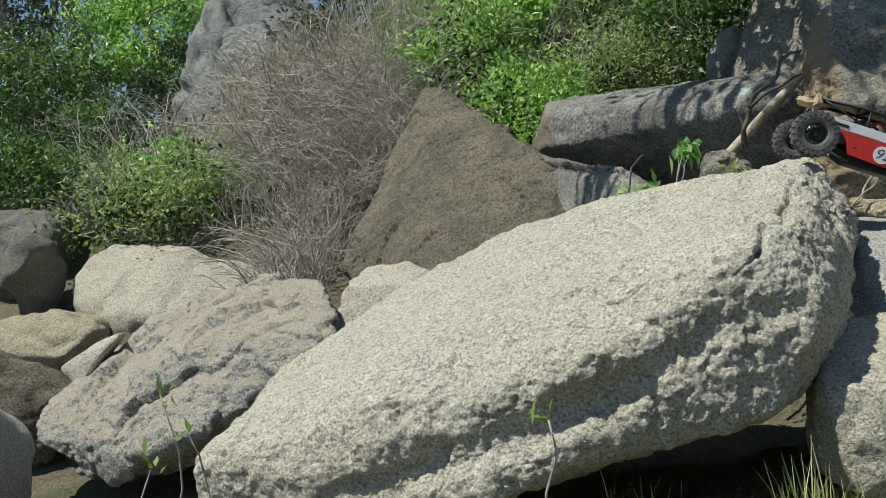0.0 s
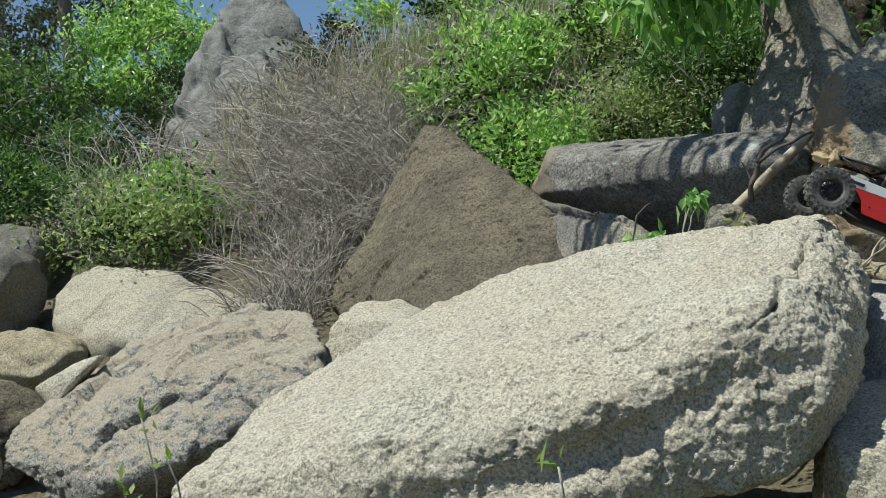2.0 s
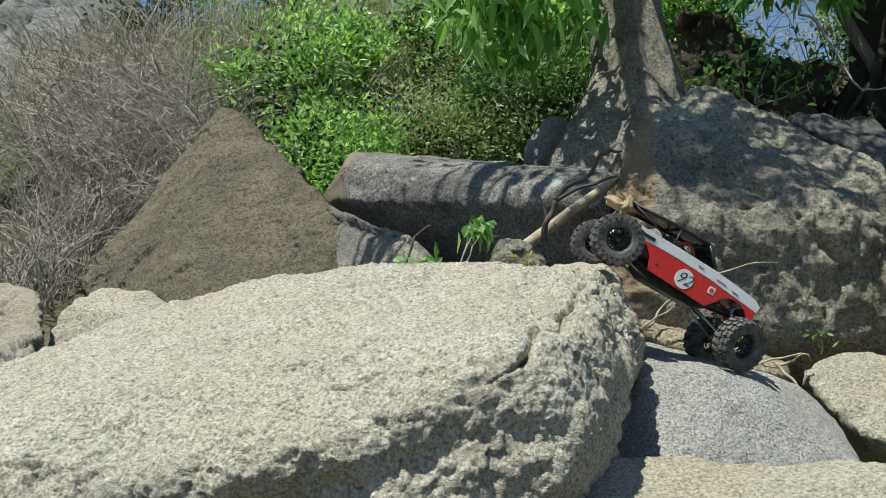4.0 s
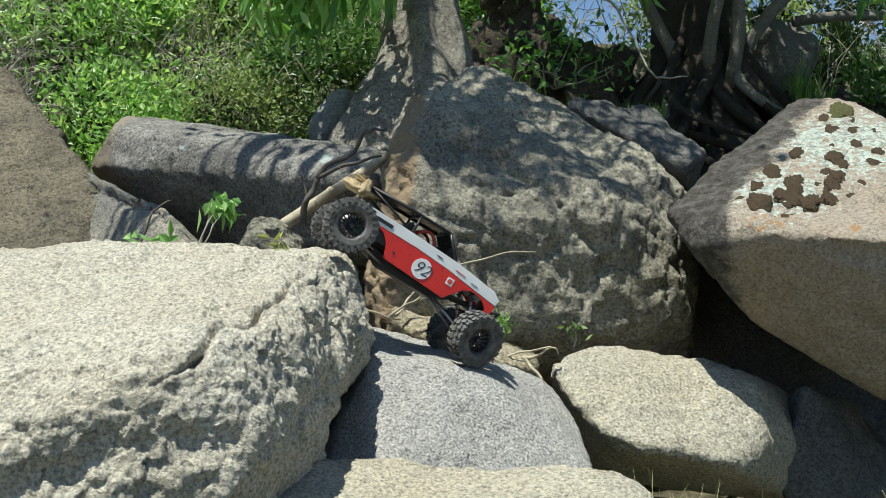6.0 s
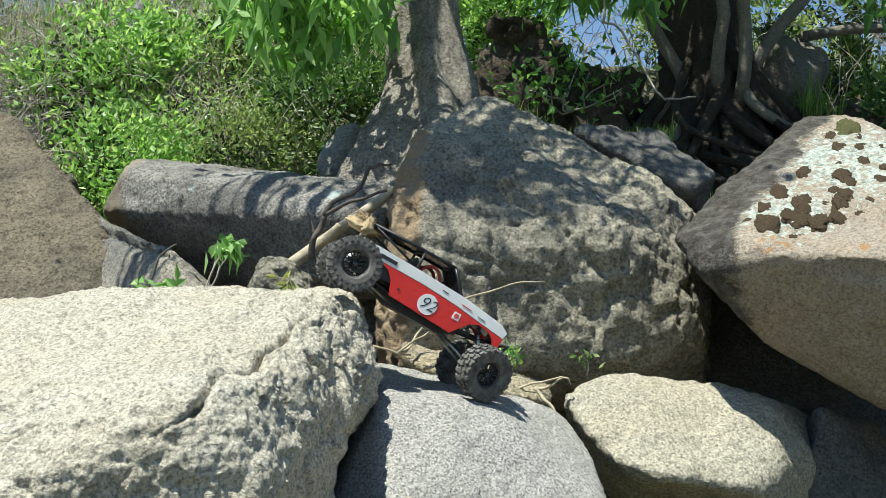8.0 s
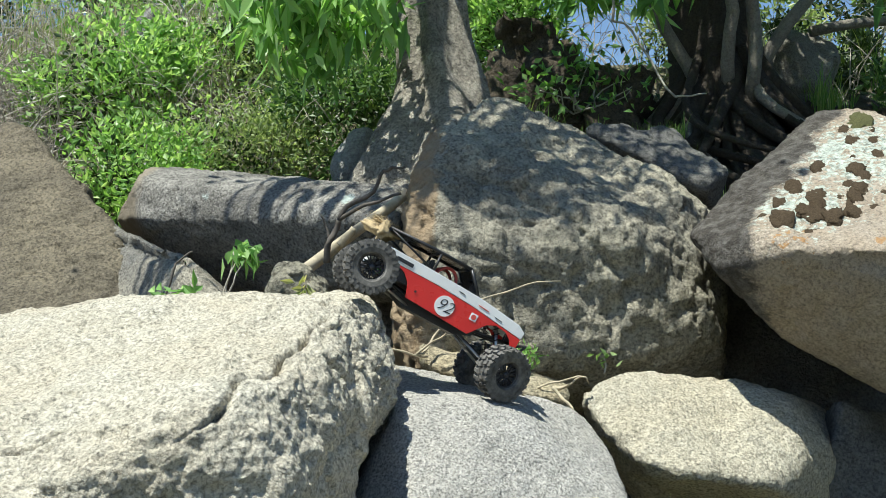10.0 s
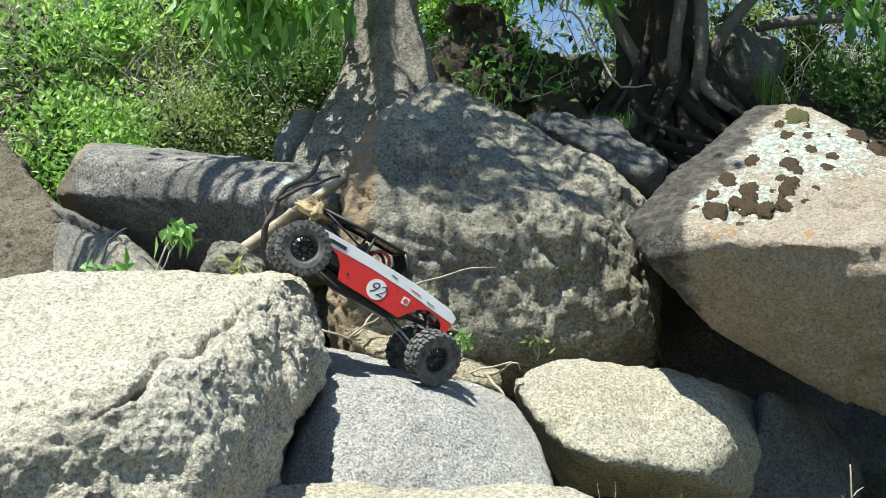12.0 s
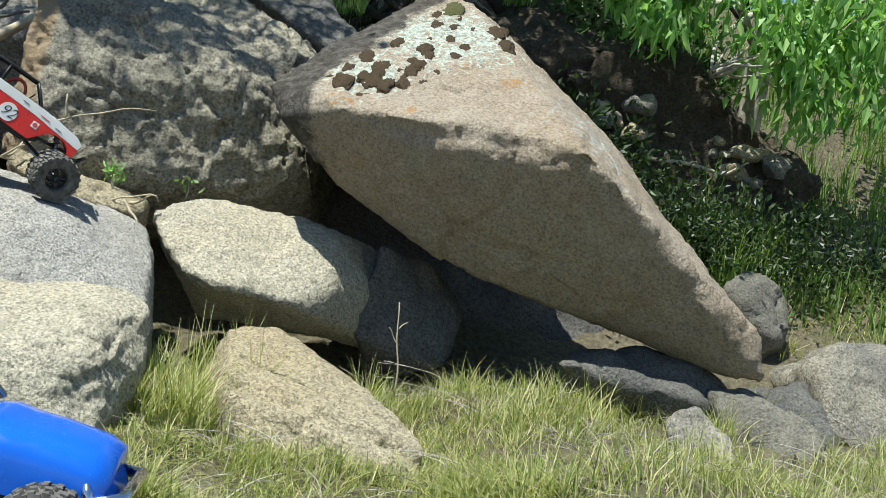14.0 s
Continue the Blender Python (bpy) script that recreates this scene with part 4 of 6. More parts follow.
# rocks among the shrubs of the hillside, and the stone deep under the leaning trunk
def hill_stone(label, at, size, material, seed, foot=True):
    """A jagged stone of about that size, its foot in the slope."""
    rng = np.random.default_rng(seed)
    c = rng.normal(size=(13, 3))
    c = c / np.linalg.norm(c, axis=1, keepdims=True) * [size[0] / 2, size[1] / 2, size[2] / 2] * rng.uniform(0.85, 1.15, (13, 1))
    c = np.concatenate([c + at, [(at[0], at[1] + size[1] * 0.3, float(hill(at[0], at[1])) - 0.15)]]) if foot else c + at
    return rock("boulder", material, [tuple(v) for v in c], label, max(size) / 26, 0.02, 0.03, 4, 0.006, 14, chip=((5, 0.018), (12, 0.0055)), seed=seed * 0.1)


hill_stone("pale weathered rock standing among green shrubs", (-1.44, 7.0, 2.62), (0.26, 0.22, 0.32), COOL, 301)
hill_stone("pale streaked rock half hidden in dry grass", (-2.18, 7.2, 2.45), (0.22, 0.2, 0.42), COOL, 302)
hill_stone("pale streaked rock half hidden in dry grass", (-1.92, 7.2, 2.38), (0.16, 0.2, 0.32), COOL, 303)
hill_stone("grey rock face behind the hanging leaves", (-0.80, 7.2, 2.75), (0.45, 0.3, 0.45), COOL, 304)
hill_stone("pale grey rock in the brush", (-0.62, 6.2, 2.0), (0.26, 0.2, 0.24), COOL, 305)
hill_stone("shaded grey stone beside the leaning trunk", (-0.08, 5.0, 1.62), (0.26, 0.25, 0.30), COOL, 306)

hill_stone("grey boulder at the brush's edge", (-3.32, 4.62, 1.25), (0.42, 0.35, 0.34), OLIVE, 307)
hill_stone("small tan stone between larger rocks", (-3.36, 4.75, 1.09), (0.22, 0.2, 0.13), WARM, 308)

# added over bright ground, dark colour in place of the overhang's shade
hill_stone("low rock under the wedge boulder, coloured dark for its shade", (2.06, 3.25, 0.62), (0.62, 0.42, 0.22), DARK, 312)

rock("earth_bank", EARTH, [
    (1.75, 5.35, 1.72), (2.3, 5.2, 1.74), (2.75, 5.12, 1.70), (3.05, 5.08, 1.58), (3.26, 5.1, 1.36), (3.22, 5.0, 1.10), (2.7, 5.02, 1.0), (1.9, 5.2, 1.0), (3.2, 5.4, 0.9), (2.0, 5.5, 0.8),
    (1.95, 6.0, 2.10), (2.9, 6.0, 2.12), (1.8, 6.5, 1.9), (3.3, 6.4, 1.9), (3.4, 6.2, 1.0), (1.8, 6.3, 0.9)],
    "dark crumbling earth bank under the trees", 0.035, 0.02, 0.09, 2.6, 0.012, 12, chip=((3, 0.06), (7, 0.03), (16, 0.01)), category="bank", group="earth banks", seed=2.0)
rock("earth_bank", EARTH, [
    (0.42, 6.15, 2.34), (0.62, 6.05, 2.42), (0.78, 6.0, 2.22), (0.95, 6.0, 2.27), (1.18, 6.0, 2.20), (1.25, 6.1, 1.8), (0.4, 5.95, 1.7), (1.2, 5.75, 1.65), (0.4, 6.5, 2.2), (1.2, 6.5, 2.1), (0.8, 6.4, 1.5)],
    "dark earth crest with roots below the fig tree", 0.025, 0.012, 0.07, 4, 0.010, 14, chip=((5, 0.05), (11, 0.02)), category="bank", group="earth banks", seed=5.0)
hill_stone("dark grey rock behind the fig's roots", (1.96, 6.3, 2.30), (0.42, 0.35, 0.46), OLIVE, 313)
hill_stone("shaded grey stone behind the wedge boulder", (2.74, 4.2, 0.83), (0.30, 0.3, 0.34), OLIVE, 314)
rng = np.random.default_rng(330)
for k in range(15):
    x, w = rng.uniform(2.3, 3.15), rng.uniform(0.06, 0.2)
    at = (x, 5.13 - 0.12 * (x - 2.3) + 0.3 * w, 1.66 - 0.28 * (x - 2.3) + rng.uniform(-0.16, 0.03))
    hill_stone("tan stone set in the dark earth bank", at, (w * rng.uniform(1.0, 1.6), 0.9 * w, w * rng.uniform(0.5, 0.9)), WARM if k % 3 else BROKEN, 330 + k, False)

# moss on the wedge boulder
def mossy(name, colour):
    m, n, l, b = mat_new(name)
    v = coords(n, l)
    f = noise_tex(n, l, v, 240, 5, 0.8)
    l.new(mix(n, l, noise_tex(n, l, v, 45, 4, 0.7), ramp(n, l, f, (0.35, tuple(c * 0.35 for c in colour)), (0.65, tuple(c * 1.9 for c in colour))), colour), b.inputs["Base Color"])
    b.inputs["Roughness"].default_value, b.inputs["Specular IOR Level"].default_value = 0.97, 0.08
    add_bump(n, l, b, f, 1.0, 0.006)
    return m


MOSS = mossy("dark_brown_moss", (0.075, 0.055, 0.035))
GREENMOSS = mossy("olive_moss", (0.10, 0.10, 0.045))


def moss_pad(at, r, material, label, seed):
    bm = bmesh.new()
    bmesh.ops.create_icosphere(bm, subdivisions=4, radius=1.0)
    v = np.array([q.co for q in bm.verts])
    v *= (1 + 0.42 * fbm(v + seed, 1.2, 3) + 0.10 * fbm(v + seed, 4.5, 3, 0.6, True) + 0.16 * fbm(v + seed, 11.0, 3))[:, None]
    v *= [r * 1.05, r * 1.75, min(r, 0.03) * 0.34]
    turn = Vector((-0.12, -0.62, 0.78)).to_track_quat("Z", "Y").to_matrix()
    for q, c in zip(bm.verts, v):
        q.co = turn @ Vector(c)
    for fc in bm.faces:
        fc.smooth = True
    me = bpy.data.meshes.new("moss_pad")
    bm.to_mesh(me)
    bm.free()
    me.materials.append(material)
    ob = new("moss_pad", me)
    ob.location = Vector(at) - turn @ Vector((0, 0, 0.003))
    return tagged(ob, label, "moss", "moss pads on the wedge boulder")


for k, (x, y, z, r) in enumerate(((1.084, 3.377, 1.319, 0.042), (1.050, 3.405, 1.318, 0.03), (1.143, 3.499, 1.404, 0.034), (1.182, 3.456, 1.388, 0.036), (1.175, 3.415, 1.365, 0.03), (1.232, 3.606, 1.48, 0.03), (1.29, 3.452, 1.414, 0.028),
                                  (1.197, 3.358, 1.332, 0.034), (1.248, 3.382, 1.352, 0.034), (1.139, 3.328, 1.29, 0.03), (1.10, 3.46, 1.37, 0.03), (1.428, 3.558, 1.501, 0.022), (1.34, 3.42, 1.40, 0.016))):
    moss_pad((x, y, z), r * 0.64, MOSS, "dark brown cushion of dry moss on lichened rock", 1.7 * k)
for k, (x, y, z, r) in enumerate(((1.412, 3.805, 1.635, 0.034), (1.526, 3.664, 1.569, 0.026), (1.554, 3.584, 1.525, 0.024))):
    moss_pad((x, y, z), r, GREENMOSS if k == 0 else MOSS, "olive green pad of moss on lichened rock" if k == 0 else "dark brown cushion of dry moss on lichened rock", 30 + 1.7 * k)

# small scattered moss tufts on the lichened top
lv = np.array([q.co for q in lichen_rock.data.vertices]) + np.array(lichen_rock.location)
rng = np.random.default_rng(15)
for k, (cx, cy, cz, spread) in enumerate(((1.13, 3.40, 1.34, 0.07), (1.2, 3.46, 1.39, 0.08), (1.25, 3.40, 1.37, 0.08), (1.5, 3.66, 1.57, 0.08), (1.32, 3.55, 1.46, 0.1), (1.42, 3.72, 1.58, 0.1))):
    for _ in range(5):
        at = np.array((cx, cy, cz)) + rng.normal(size=3) * spread * 0.5
        at = lv[np.argmin(((lv - at) ** 2).sum(1))]
        moss_pad(tuple(at), rng.uniform(0.007, 0.019), MOSS, "dark brown cushion of dry moss on lichened rock", 60 + rng.uniform(0, 50))

# ---- the model crawler ----
RED = plain("red_lexan_paint", (0.62, 0.022, 0.018), 0.32, vary=0.08, scale=12)
WHITE = plain("white_lexan_paint", (0.78, 0.78, 0.76), 0.35, vary=0.06, scale=14)
BLACK = plain("black_plastic", (0.018, 0.018, 0.02), 0.45, vary=0.25)
ROOFBLK = plain("scuffed_black_roof", (0.03, 0.03, 0.045), 0.25, vary=0.3, scale=20)
RUBBER = plain("dusty_rubber", (0.12, 0.115, 0.105), 0.9, vary=0.6, scale=38, spec=0.2)
RIMBLK = plain("satin_black_rim", (0.03, 0.03, 0.032), 0.35, vary=0.2)
STEEL = plain("worn_steel", (0.5, 0.49, 0.47), 0.35, 1.0, 0.15)
SPRING = plain("green_spring", (0.10, 0.45, 0.05), 0.4)
INK = plain("black_ink", (0.02, 0.02, 0.025), 0.5, vary=0.1)
SACKING = plain("tan_sackcloth", (0.40, 0.31, 0.18), 0.95, vary=0.35, scale=60, spec=0.1)
GLASS = plain("smoked_screen", (0.04, 0.045, 0.05), 0.12, vary=0.1)
STICKER = plain("red_sticker_ink", (0.6, 0.08, 0.06), 0.5, vary=0.1)


def lathe(profile, sides, axis_y=True):
    """Profile of (radius, y) turned about the y axis."""
    prof = np.array(profile)
    a = np.linspace(0, 2 * np.pi, sides, endpoint=False)
    v = np.stack([prof[:, 0][:, None] * np.cos(a), np.repeat(prof[:, 1][:, None], sides, 1), prof[:, 0][:, None] * np.sin(a)], -1)
    ids = np.arange(len(prof) * sides).reshape(len(prof), sides)
    nxt = np.roll(ids, -1, 1)
    q = np.stack([ids[:-1], ids[1:], nxt[1:], nxt[:-1]], -1).reshape(-1, 4)
    return v.reshape(-1, 3), q


def lug(angle, y, size, r, skew):
    """One tread block on the tyre's crown."""
    sx, sy, sz = size
    c = np.array([(x, yy, z) for z in (-sz, sz) for yy in (-sy, sy) for x in (-sx, sx)], float) * 0.5
    c[4:, :2] *= 0.8
    s = np.array([[math.cos(skew), -math.sin(skew), 0], [math.sin(skew), math.cos(skew), 0], [0, 0, 1]])
    c = c @ s.T + [0, y, r]
    a = np.array([[math.cos(angle), 0, math.sin(angle)], [0, 1, 0], [-math.sin(angle), 0, math.cos(angle)]])
    q = np.array([[0, 1, 3, 2], [4, 6, 7, 5], [0, 4, 5, 1], [2, 3, 7, 6], [0, 2, 6, 4], [1, 5, 7, 3]])
    return c @ a.T, q


W_TYRE = 0.056


def tyre_mesh():
    w = W_TYRE / 2
    prof = [(0.030, -w * 0.62), (0.036, -w * 0.92), (0.048, -w * 1.0), (0.057, -w * 0.93), (0.0612, -w * 0.74), (0.0622, -w * 0.3), (0.0622, w * 0.3),
            (0.0612, w * 0.74), (0.057, w * 0.93), (0.048, w * 1.0), (0.036, w * 0.92), (0.030, w * 0.62)]
    pieces = [lathe(prof, 48)]
    for k in range(22):
        a = 2 * math.pi * k / 22
        h = math.pi / 22
        pieces += [lug(a, -0.008, (0.0115, 0.0145, 0.009), 0.0635, 0.35), lug(a + h, 0.008, (0.0115, 0.0145, 0.009), 0.0635, 0.35)]
        for s in (-1, 1):
            pieces.append(lug(a + (0.5 + 0.5 * s) * h, s * 0.0225, (0.0105, 0.013, 0.011), 0.0605, -0.15 * s))
            pieces.append(lug(a + (0.5 - 0.5 * s) * h, s * 0.0262, (0.008, 0.005, 0.016), 0.055, 0))
    v, q = joined(pieces)
    return mesh_from("tyre", v, q, RUBBER, smooth=False)


def rim_mesh():
    pieces = [lathe([(0.031, 0.017), (0.031, -0.019), (0.0335, -0.022), (0.0335, -0.0195), (0.0285, -0.016), (0.0275, 0.016)], 36)]
    for k in range(10):
        a = 2 * math.pi * k / 10
        for da in (-0.13, 0.13):
            p = [(0.007 * math.cos(a), -0.013, 0.007 * math.sin(a)), (0.029 * math.cos(a + da), -0.0165, 0.029 * math.sin(a + da))]
            pieces.append(tube(p, 0.0021, 0.0017, 4))
    pieces.append(lathe([(0.0005, -0.021), (0.006, -0.020), (0.009, -0.014), (0.009, -0.004), (0.0005, -0.004)], 16))
    v, q = joined(pieces)
    return mesh_from("rim", v, q, RIMBLK)


def coil(a, b, radius, turns, wire):
    a, b = np.array(a), np.array(b)
    d = b - a
    n = d / np.linalg.norm(d)
    u = np.cross(n, [0.3, 0.9, 0.1])
    u /= np.linalg.norm(u)
    w = np.cross(n, u)
    t = np.linspace(0, 1, turns * 12)[:, None]
    ang = t * turns * 2 * np.pi
    return tube(a + d * t + radius * (np.cos(ang) * u + np.sin(ang) * w), wire, wire, 4)


def lettering(text, size, material):
    """Raised characters in the built-in font, as a mesh in the x-z plane facing -y."""
    cu = bpy.data.curves.new("lettering", "FONT")
    cu.body, cu.size, cu.extrude, cu.align_x, cu.align_y = text, size, 0.0004, "CENTER", "CENTER"
    cu.shear, cu.offset = 0.3, -0.0006
    ob = bpy.data.objects.new("lettering", cu)
    scene.collection.objects.link(ob)
    me = bpy.data.meshes.new_from_object(ob.evaluated_get(bpy.context.evaluated_depsgraph_get()))
    bpy.data.objects.remove(ob)
    me.transform(Matrix.Rotation(radians(90), 4, "X"))
    me.materials.clear()
    me.materials.append(material)
    return me


def disc_bm(radius, thick, sides=40):
    bm = bmesh.new()
    bmesh.ops.create_cone(bm, cap_ends=True, segments=sides, radius1=radius, radius2=radius, depth=thick)
    bmesh.ops.rotate(bm, verts=bm.verts, matrix=Matrix.Rotation(radians(90), 3, "X"))
    return bm


# the sprung body sits nose-high over its axles
BODY = Matrix.Translation((0.178, 0, 0.037)) @ Matrix.Rotation(radians(-10.5), 4, "Y") @ Matrix.Diagonal((0.88, 0.92, 0.88, 1)) @ Matrix.Translation((-0.185, 0, -0.0345))


def crawler(paint_low, paint_top, name, label):
    """A rock-crawler truck: rear axle at the origin, nose to +x, its left side to +y."""
    root = tagged(new(name), label, "model truck")
    red_poly = [(0.03, 0.0705), (0.06, 0.060), (0.078, 0.042), (0.086, 0.020), (0.089, 0.008), (0.18, 0.004), (0.265, 0.0), (0.283, 0.022), (0.30, 0.042), (0.322, 0.052),
                (0.35, 0.049), (0.368, 0.036), (0.378, 0.018), (0.39, 0.020), (0.392, 0.050), (0.30, 0.060), (0.25, 0.066), (0.15, 0.071)]
    top_poly = [(-0.034, 0.045), (-0.015, 0.056), (0.005, 0.066), (0.03, 0.0713), (0.15, 0.0718), (0.25, 0.0668), (0.30, 0.0608), (0.392, 0.0508), (0.395, 0.068), (0.375, 0.080),
                (0.31, 0.088), (0.25, 0.0945), (0.12, 0.0985), (-0.034, 0.1005)]
    for s in (-1, 1):
        y0, y1 = (-0.081, -0.0775) if s < 0 else (0.0775, 0.081)
        low = part("side_panel", slab_bm(red_poly, y0, y1, 0.001), root, paint_low)
        part("belt_panel", slab_bm(top_poly, y0 - 0.0006, y1 + 0.0006, 0.001), root, paint_top)
        flip = Matrix.Identity(4) if s < 0 else Matrix.Rotation(math.pi, 4, "Z")
        o = s * 0.0815
        disc = part("number_disc", disc_bm(0.0255, 0.0012), root, WHITE, "white number disc", Matrix.Translation((0.185, o, 0.0345)))
        part("number", lettering("92", 0.043, INK), disc, None, "black race number 92", Matrix.Translation((0, s * 0.0008, 0)) @ flip)
        part("square_sticker", box_bm((0.019, 0.001, 0.019), (0, 0, 0), 0.0004), root, WHITE, "small square sticker", Matrix.Translation((0.262, o, 0.044)))
        part("round_emblem", disc_bm(0.0065, 0.001, 20), root, STICKER, "", Matrix.Translation((0.262, o + s * 0.0007, 0.044)))
        for k, (x, z, w, h, mt) in enumerate(((0.05, 0.0835, 0.045, 0.009, INK), (0.275, 0.075, 0.03, 0.0022, STICKER), (0.32, 0.068, 0.022, 0.0016, INK), (0.21, 0.083, 0.018, 0.0018, INK))):
            part("word_bar", box_bm((w, 0.001, h), (0, 0, 0), 0.0004), root, mt, "", Matrix.Translation((x, s * 0.0824, z)) @ Matrix.Rotation(radians(5 if x > 0.2 else 0.5), 4, "Y"))
        part("side_bolt", disc_bm(0.003, 0.002, 12), root, BLACK, "", Matrix.Translation((0.105, o, 0.032)))
    # hood, deck and ends
    hood = [(0.395, 0.066), (0.375, 0.081), (0.31, 0.089), (0.25, 0.0955), (0.25, 0.092), (0.31, 0.0855), (0.373, 0.0775), (0.391, 0.064)]
    part("hood", slab_bm(hood, -0.078, 0.078, 0.0006), root, paint_top)
    vent = [(0.365, 0.0832), (0.31, 0.0898), (0.258, 0.0958), (0.258, 0.0945), (0.31, 0.0885), (0.365, 0.082)]
    part("hood_panel", slab_bm(vent, -0.055, 0.055, 0.0003), root, ROOFBLK, "black hood panel")
    hd = disc_bm(0.03, 0.001)
    bmesh.ops.rotate(hd, verts=hd.verts, matrix=Matrix.Rotation(radians(90), 3, "X"))
    hn = part("hood_disc", hd, root, WHITE, "white number disc", Matrix.Translation((0.312, 0, 0.0907)) @ Matrix.Rotation(radians(6.8), 4, "Y"))
    part("number", lettering("92", 0.04, INK), hn, None, "black race number 92", Matrix.Translation((0, 0, 0.0008)) @ Matrix.Rotation(radians(-90), 4, "X"))
    part("tailgate", box_bm((0.004, 0.154, 0.055), (-0.033, 0, 0.073), 0.001), root, paint_top)
    part("grille", box_bm((0.006, 0.13, 0.03), (0.389, 0, 0.045), 0.001), root, BLACK)
    for s in (-1, 1):
        part("headlight", lathe_me("headlight", [(0.0003, 0.393), (0.009, 0.395), (0.0105, 0.392), (0.0105, 0.385)], STEEL, (s * 0.05, 0.047)), root)
    v, q = joined([tube([(0.385, -0.06, 0.02), (0.41, -0.055, 0.022), (0.425, -0.03, 0.045), (0.425, 0.03, 0.045), (0.41, 0.055, 0.022), (0.385, 0.06, 0.02)], 0.004, 0.004, 6),
                   tube([(0.385, -0.04, 0.01), (0.418, -0.045, 0.03)], 0.0035, 0.0035, 6), tube([(0.385, 0.04, 0.01), (0.418, 0.045, 0.03)], 0.0035, 0.0035, 6)])
    part("bumper", mesh_from("bumper", v, q, BLACK), root)
    # cab
    part("roof", slab_bm([(-0.018, 0.1435), (0.10, 0.149), (0.207, 0.1485), (0.207, 0.151), (0.10, 0.152), (-0.018, 0.1465)], -0.068, 0.068, 0.001), root, ROOFBLK, "scuffed black roof panel")
    part("roof_label", box_bm((0.03, 0.06, 0.0008), (0, 0, 0), 0.0003), root, WHITE, "pale label plate", Matrix.Translation((0.155, -0.01, 0.1522)))
    bars = []
    for s in (-1, 1):
        y = s * 0.069
        bars += [tube([(-0.018, y, 0.142), (0.10, y, 0.1475), (0.208, y, 0.147)], 0.0042, 0.0042, 6), tube([(0.206, y, 0.147), (0.228, y * 1.04, 0.122), (0.252, s * 0.076, 0.092)], 0.0042, 0.0042, 6),
                 tube([(0.122, y, 0.147), (0.122, s * 0.077, 0.094)], 0.0036, 0.0036, 6), tube([(-0.016, y, 0.143), (-0.034, s * 0.076, 0.096)], 0.004, 0.004, 6), tube([(-0.014, y, 0.14), (0.118, s * 0.074, 0.10)], 0.0028, 0.0028, 6)]
    for x, z in ((-0.016, 0.142), (0.122, 0.147), (0.206, 0.147)):
        bars.append(tube([(x, -0.069, z), (x, 0.069, z)], 0.004, 0.004, 6))
    for v, q in bars:
        part("cage_bar", mesh_from("cage_bar", v, q, BLACK), root)
    part("windscreen", slab_bm([(0.206, 0.1445), (0.25, 0.0945), (0.252, 0.096), (0.208, 0.146)], -0.064, 0.064, 0.0003), root, GLASS, "dark smoked windscreen")
    part("screen_banner", slab_bm([(0.240, 0.1075), (0.2505, 0.0955), (0.2515, 0.0965), (0.241, 0.1085)], -0.06, 0.06, 0.0002), root, WHITE, "pale banner strip")
    part("tub", box_bm((0.27, 0.148, 0.035), (0.115, 0, 0.052), 0.003), root, BLACK)
    hoop = [(0.165 + 0.028 * math.cos(a), -0.035, 0.093 + 0.034 * math.sin(a)) for a in np.linspace(0, math.pi, 14)]
    hoop2 = [(x, 0.035, z) for x, y, z in hoop]
    v, q = joined([tube(hoop, 0.0042, 0.0042, 6), tube(hoop2, 0.0042, 0.0042, 6), tube([hoop[7], hoop2[7]], 0.0036, 0.0036, 6)])
    part("seat_hoop", mesh_from("seat_hoop", v, q, STICKER), root, None, "red tubular seat hoop")
    for s in (-1, 1):
        seat = part("seat", box_bm((0.04, 0.04, 0.014), (0.14, s * 0.035, 0.078), 0.004), root, BLACK)
        part("seat_back", box_bm((0.014, 0.04, 0.05), (0.115, s * 0.035, 0.1), 0.004, ), seat, BLACK)
    ring = [(0.21 + 0.006 * math.sin(a), 0.03 + 0.017 * math.cos(a), 0.1 + 0.017 * math.sin(a)) for a in np.linspace(0, 2 * math.pi, 20)]
    part("steering_wheel", tube_me("steering_wheel", ring, 0.002, 0.002, 6, BLACK), root)
    # chassis, axles, links and shocks
    part("skid_plate", slab_bm([(0.07, 0.003), (0.10, -0.012), (0.25, -0.012), (0.29, 0.006), (0.29, 0.02), (0.07, 0.02)], -0.035, 0.035, 0.002), root, BLACK)
    part("gearbox", box_bm((0.07, 0.05, 0.04), (0.17, 0, 0.025), 0.004), root, BLACK)
    rails = []
    for s in (-1, 1):
        rails += [tube([(-0.02, s * 0.045, 0.04), (0.09, s * 0.04, 0.016), (0.27, s * 0.04, 0.016), (0.385, s * 0.045, 0.03)], 0.005, 0.005, 6)]
    v, q = joined(rails)
    part("chassis_frame", mesh_from("chassis_frame", v, q, BLACK), root)
    tyre, rim = tyre_mesh(), rim_mesh()
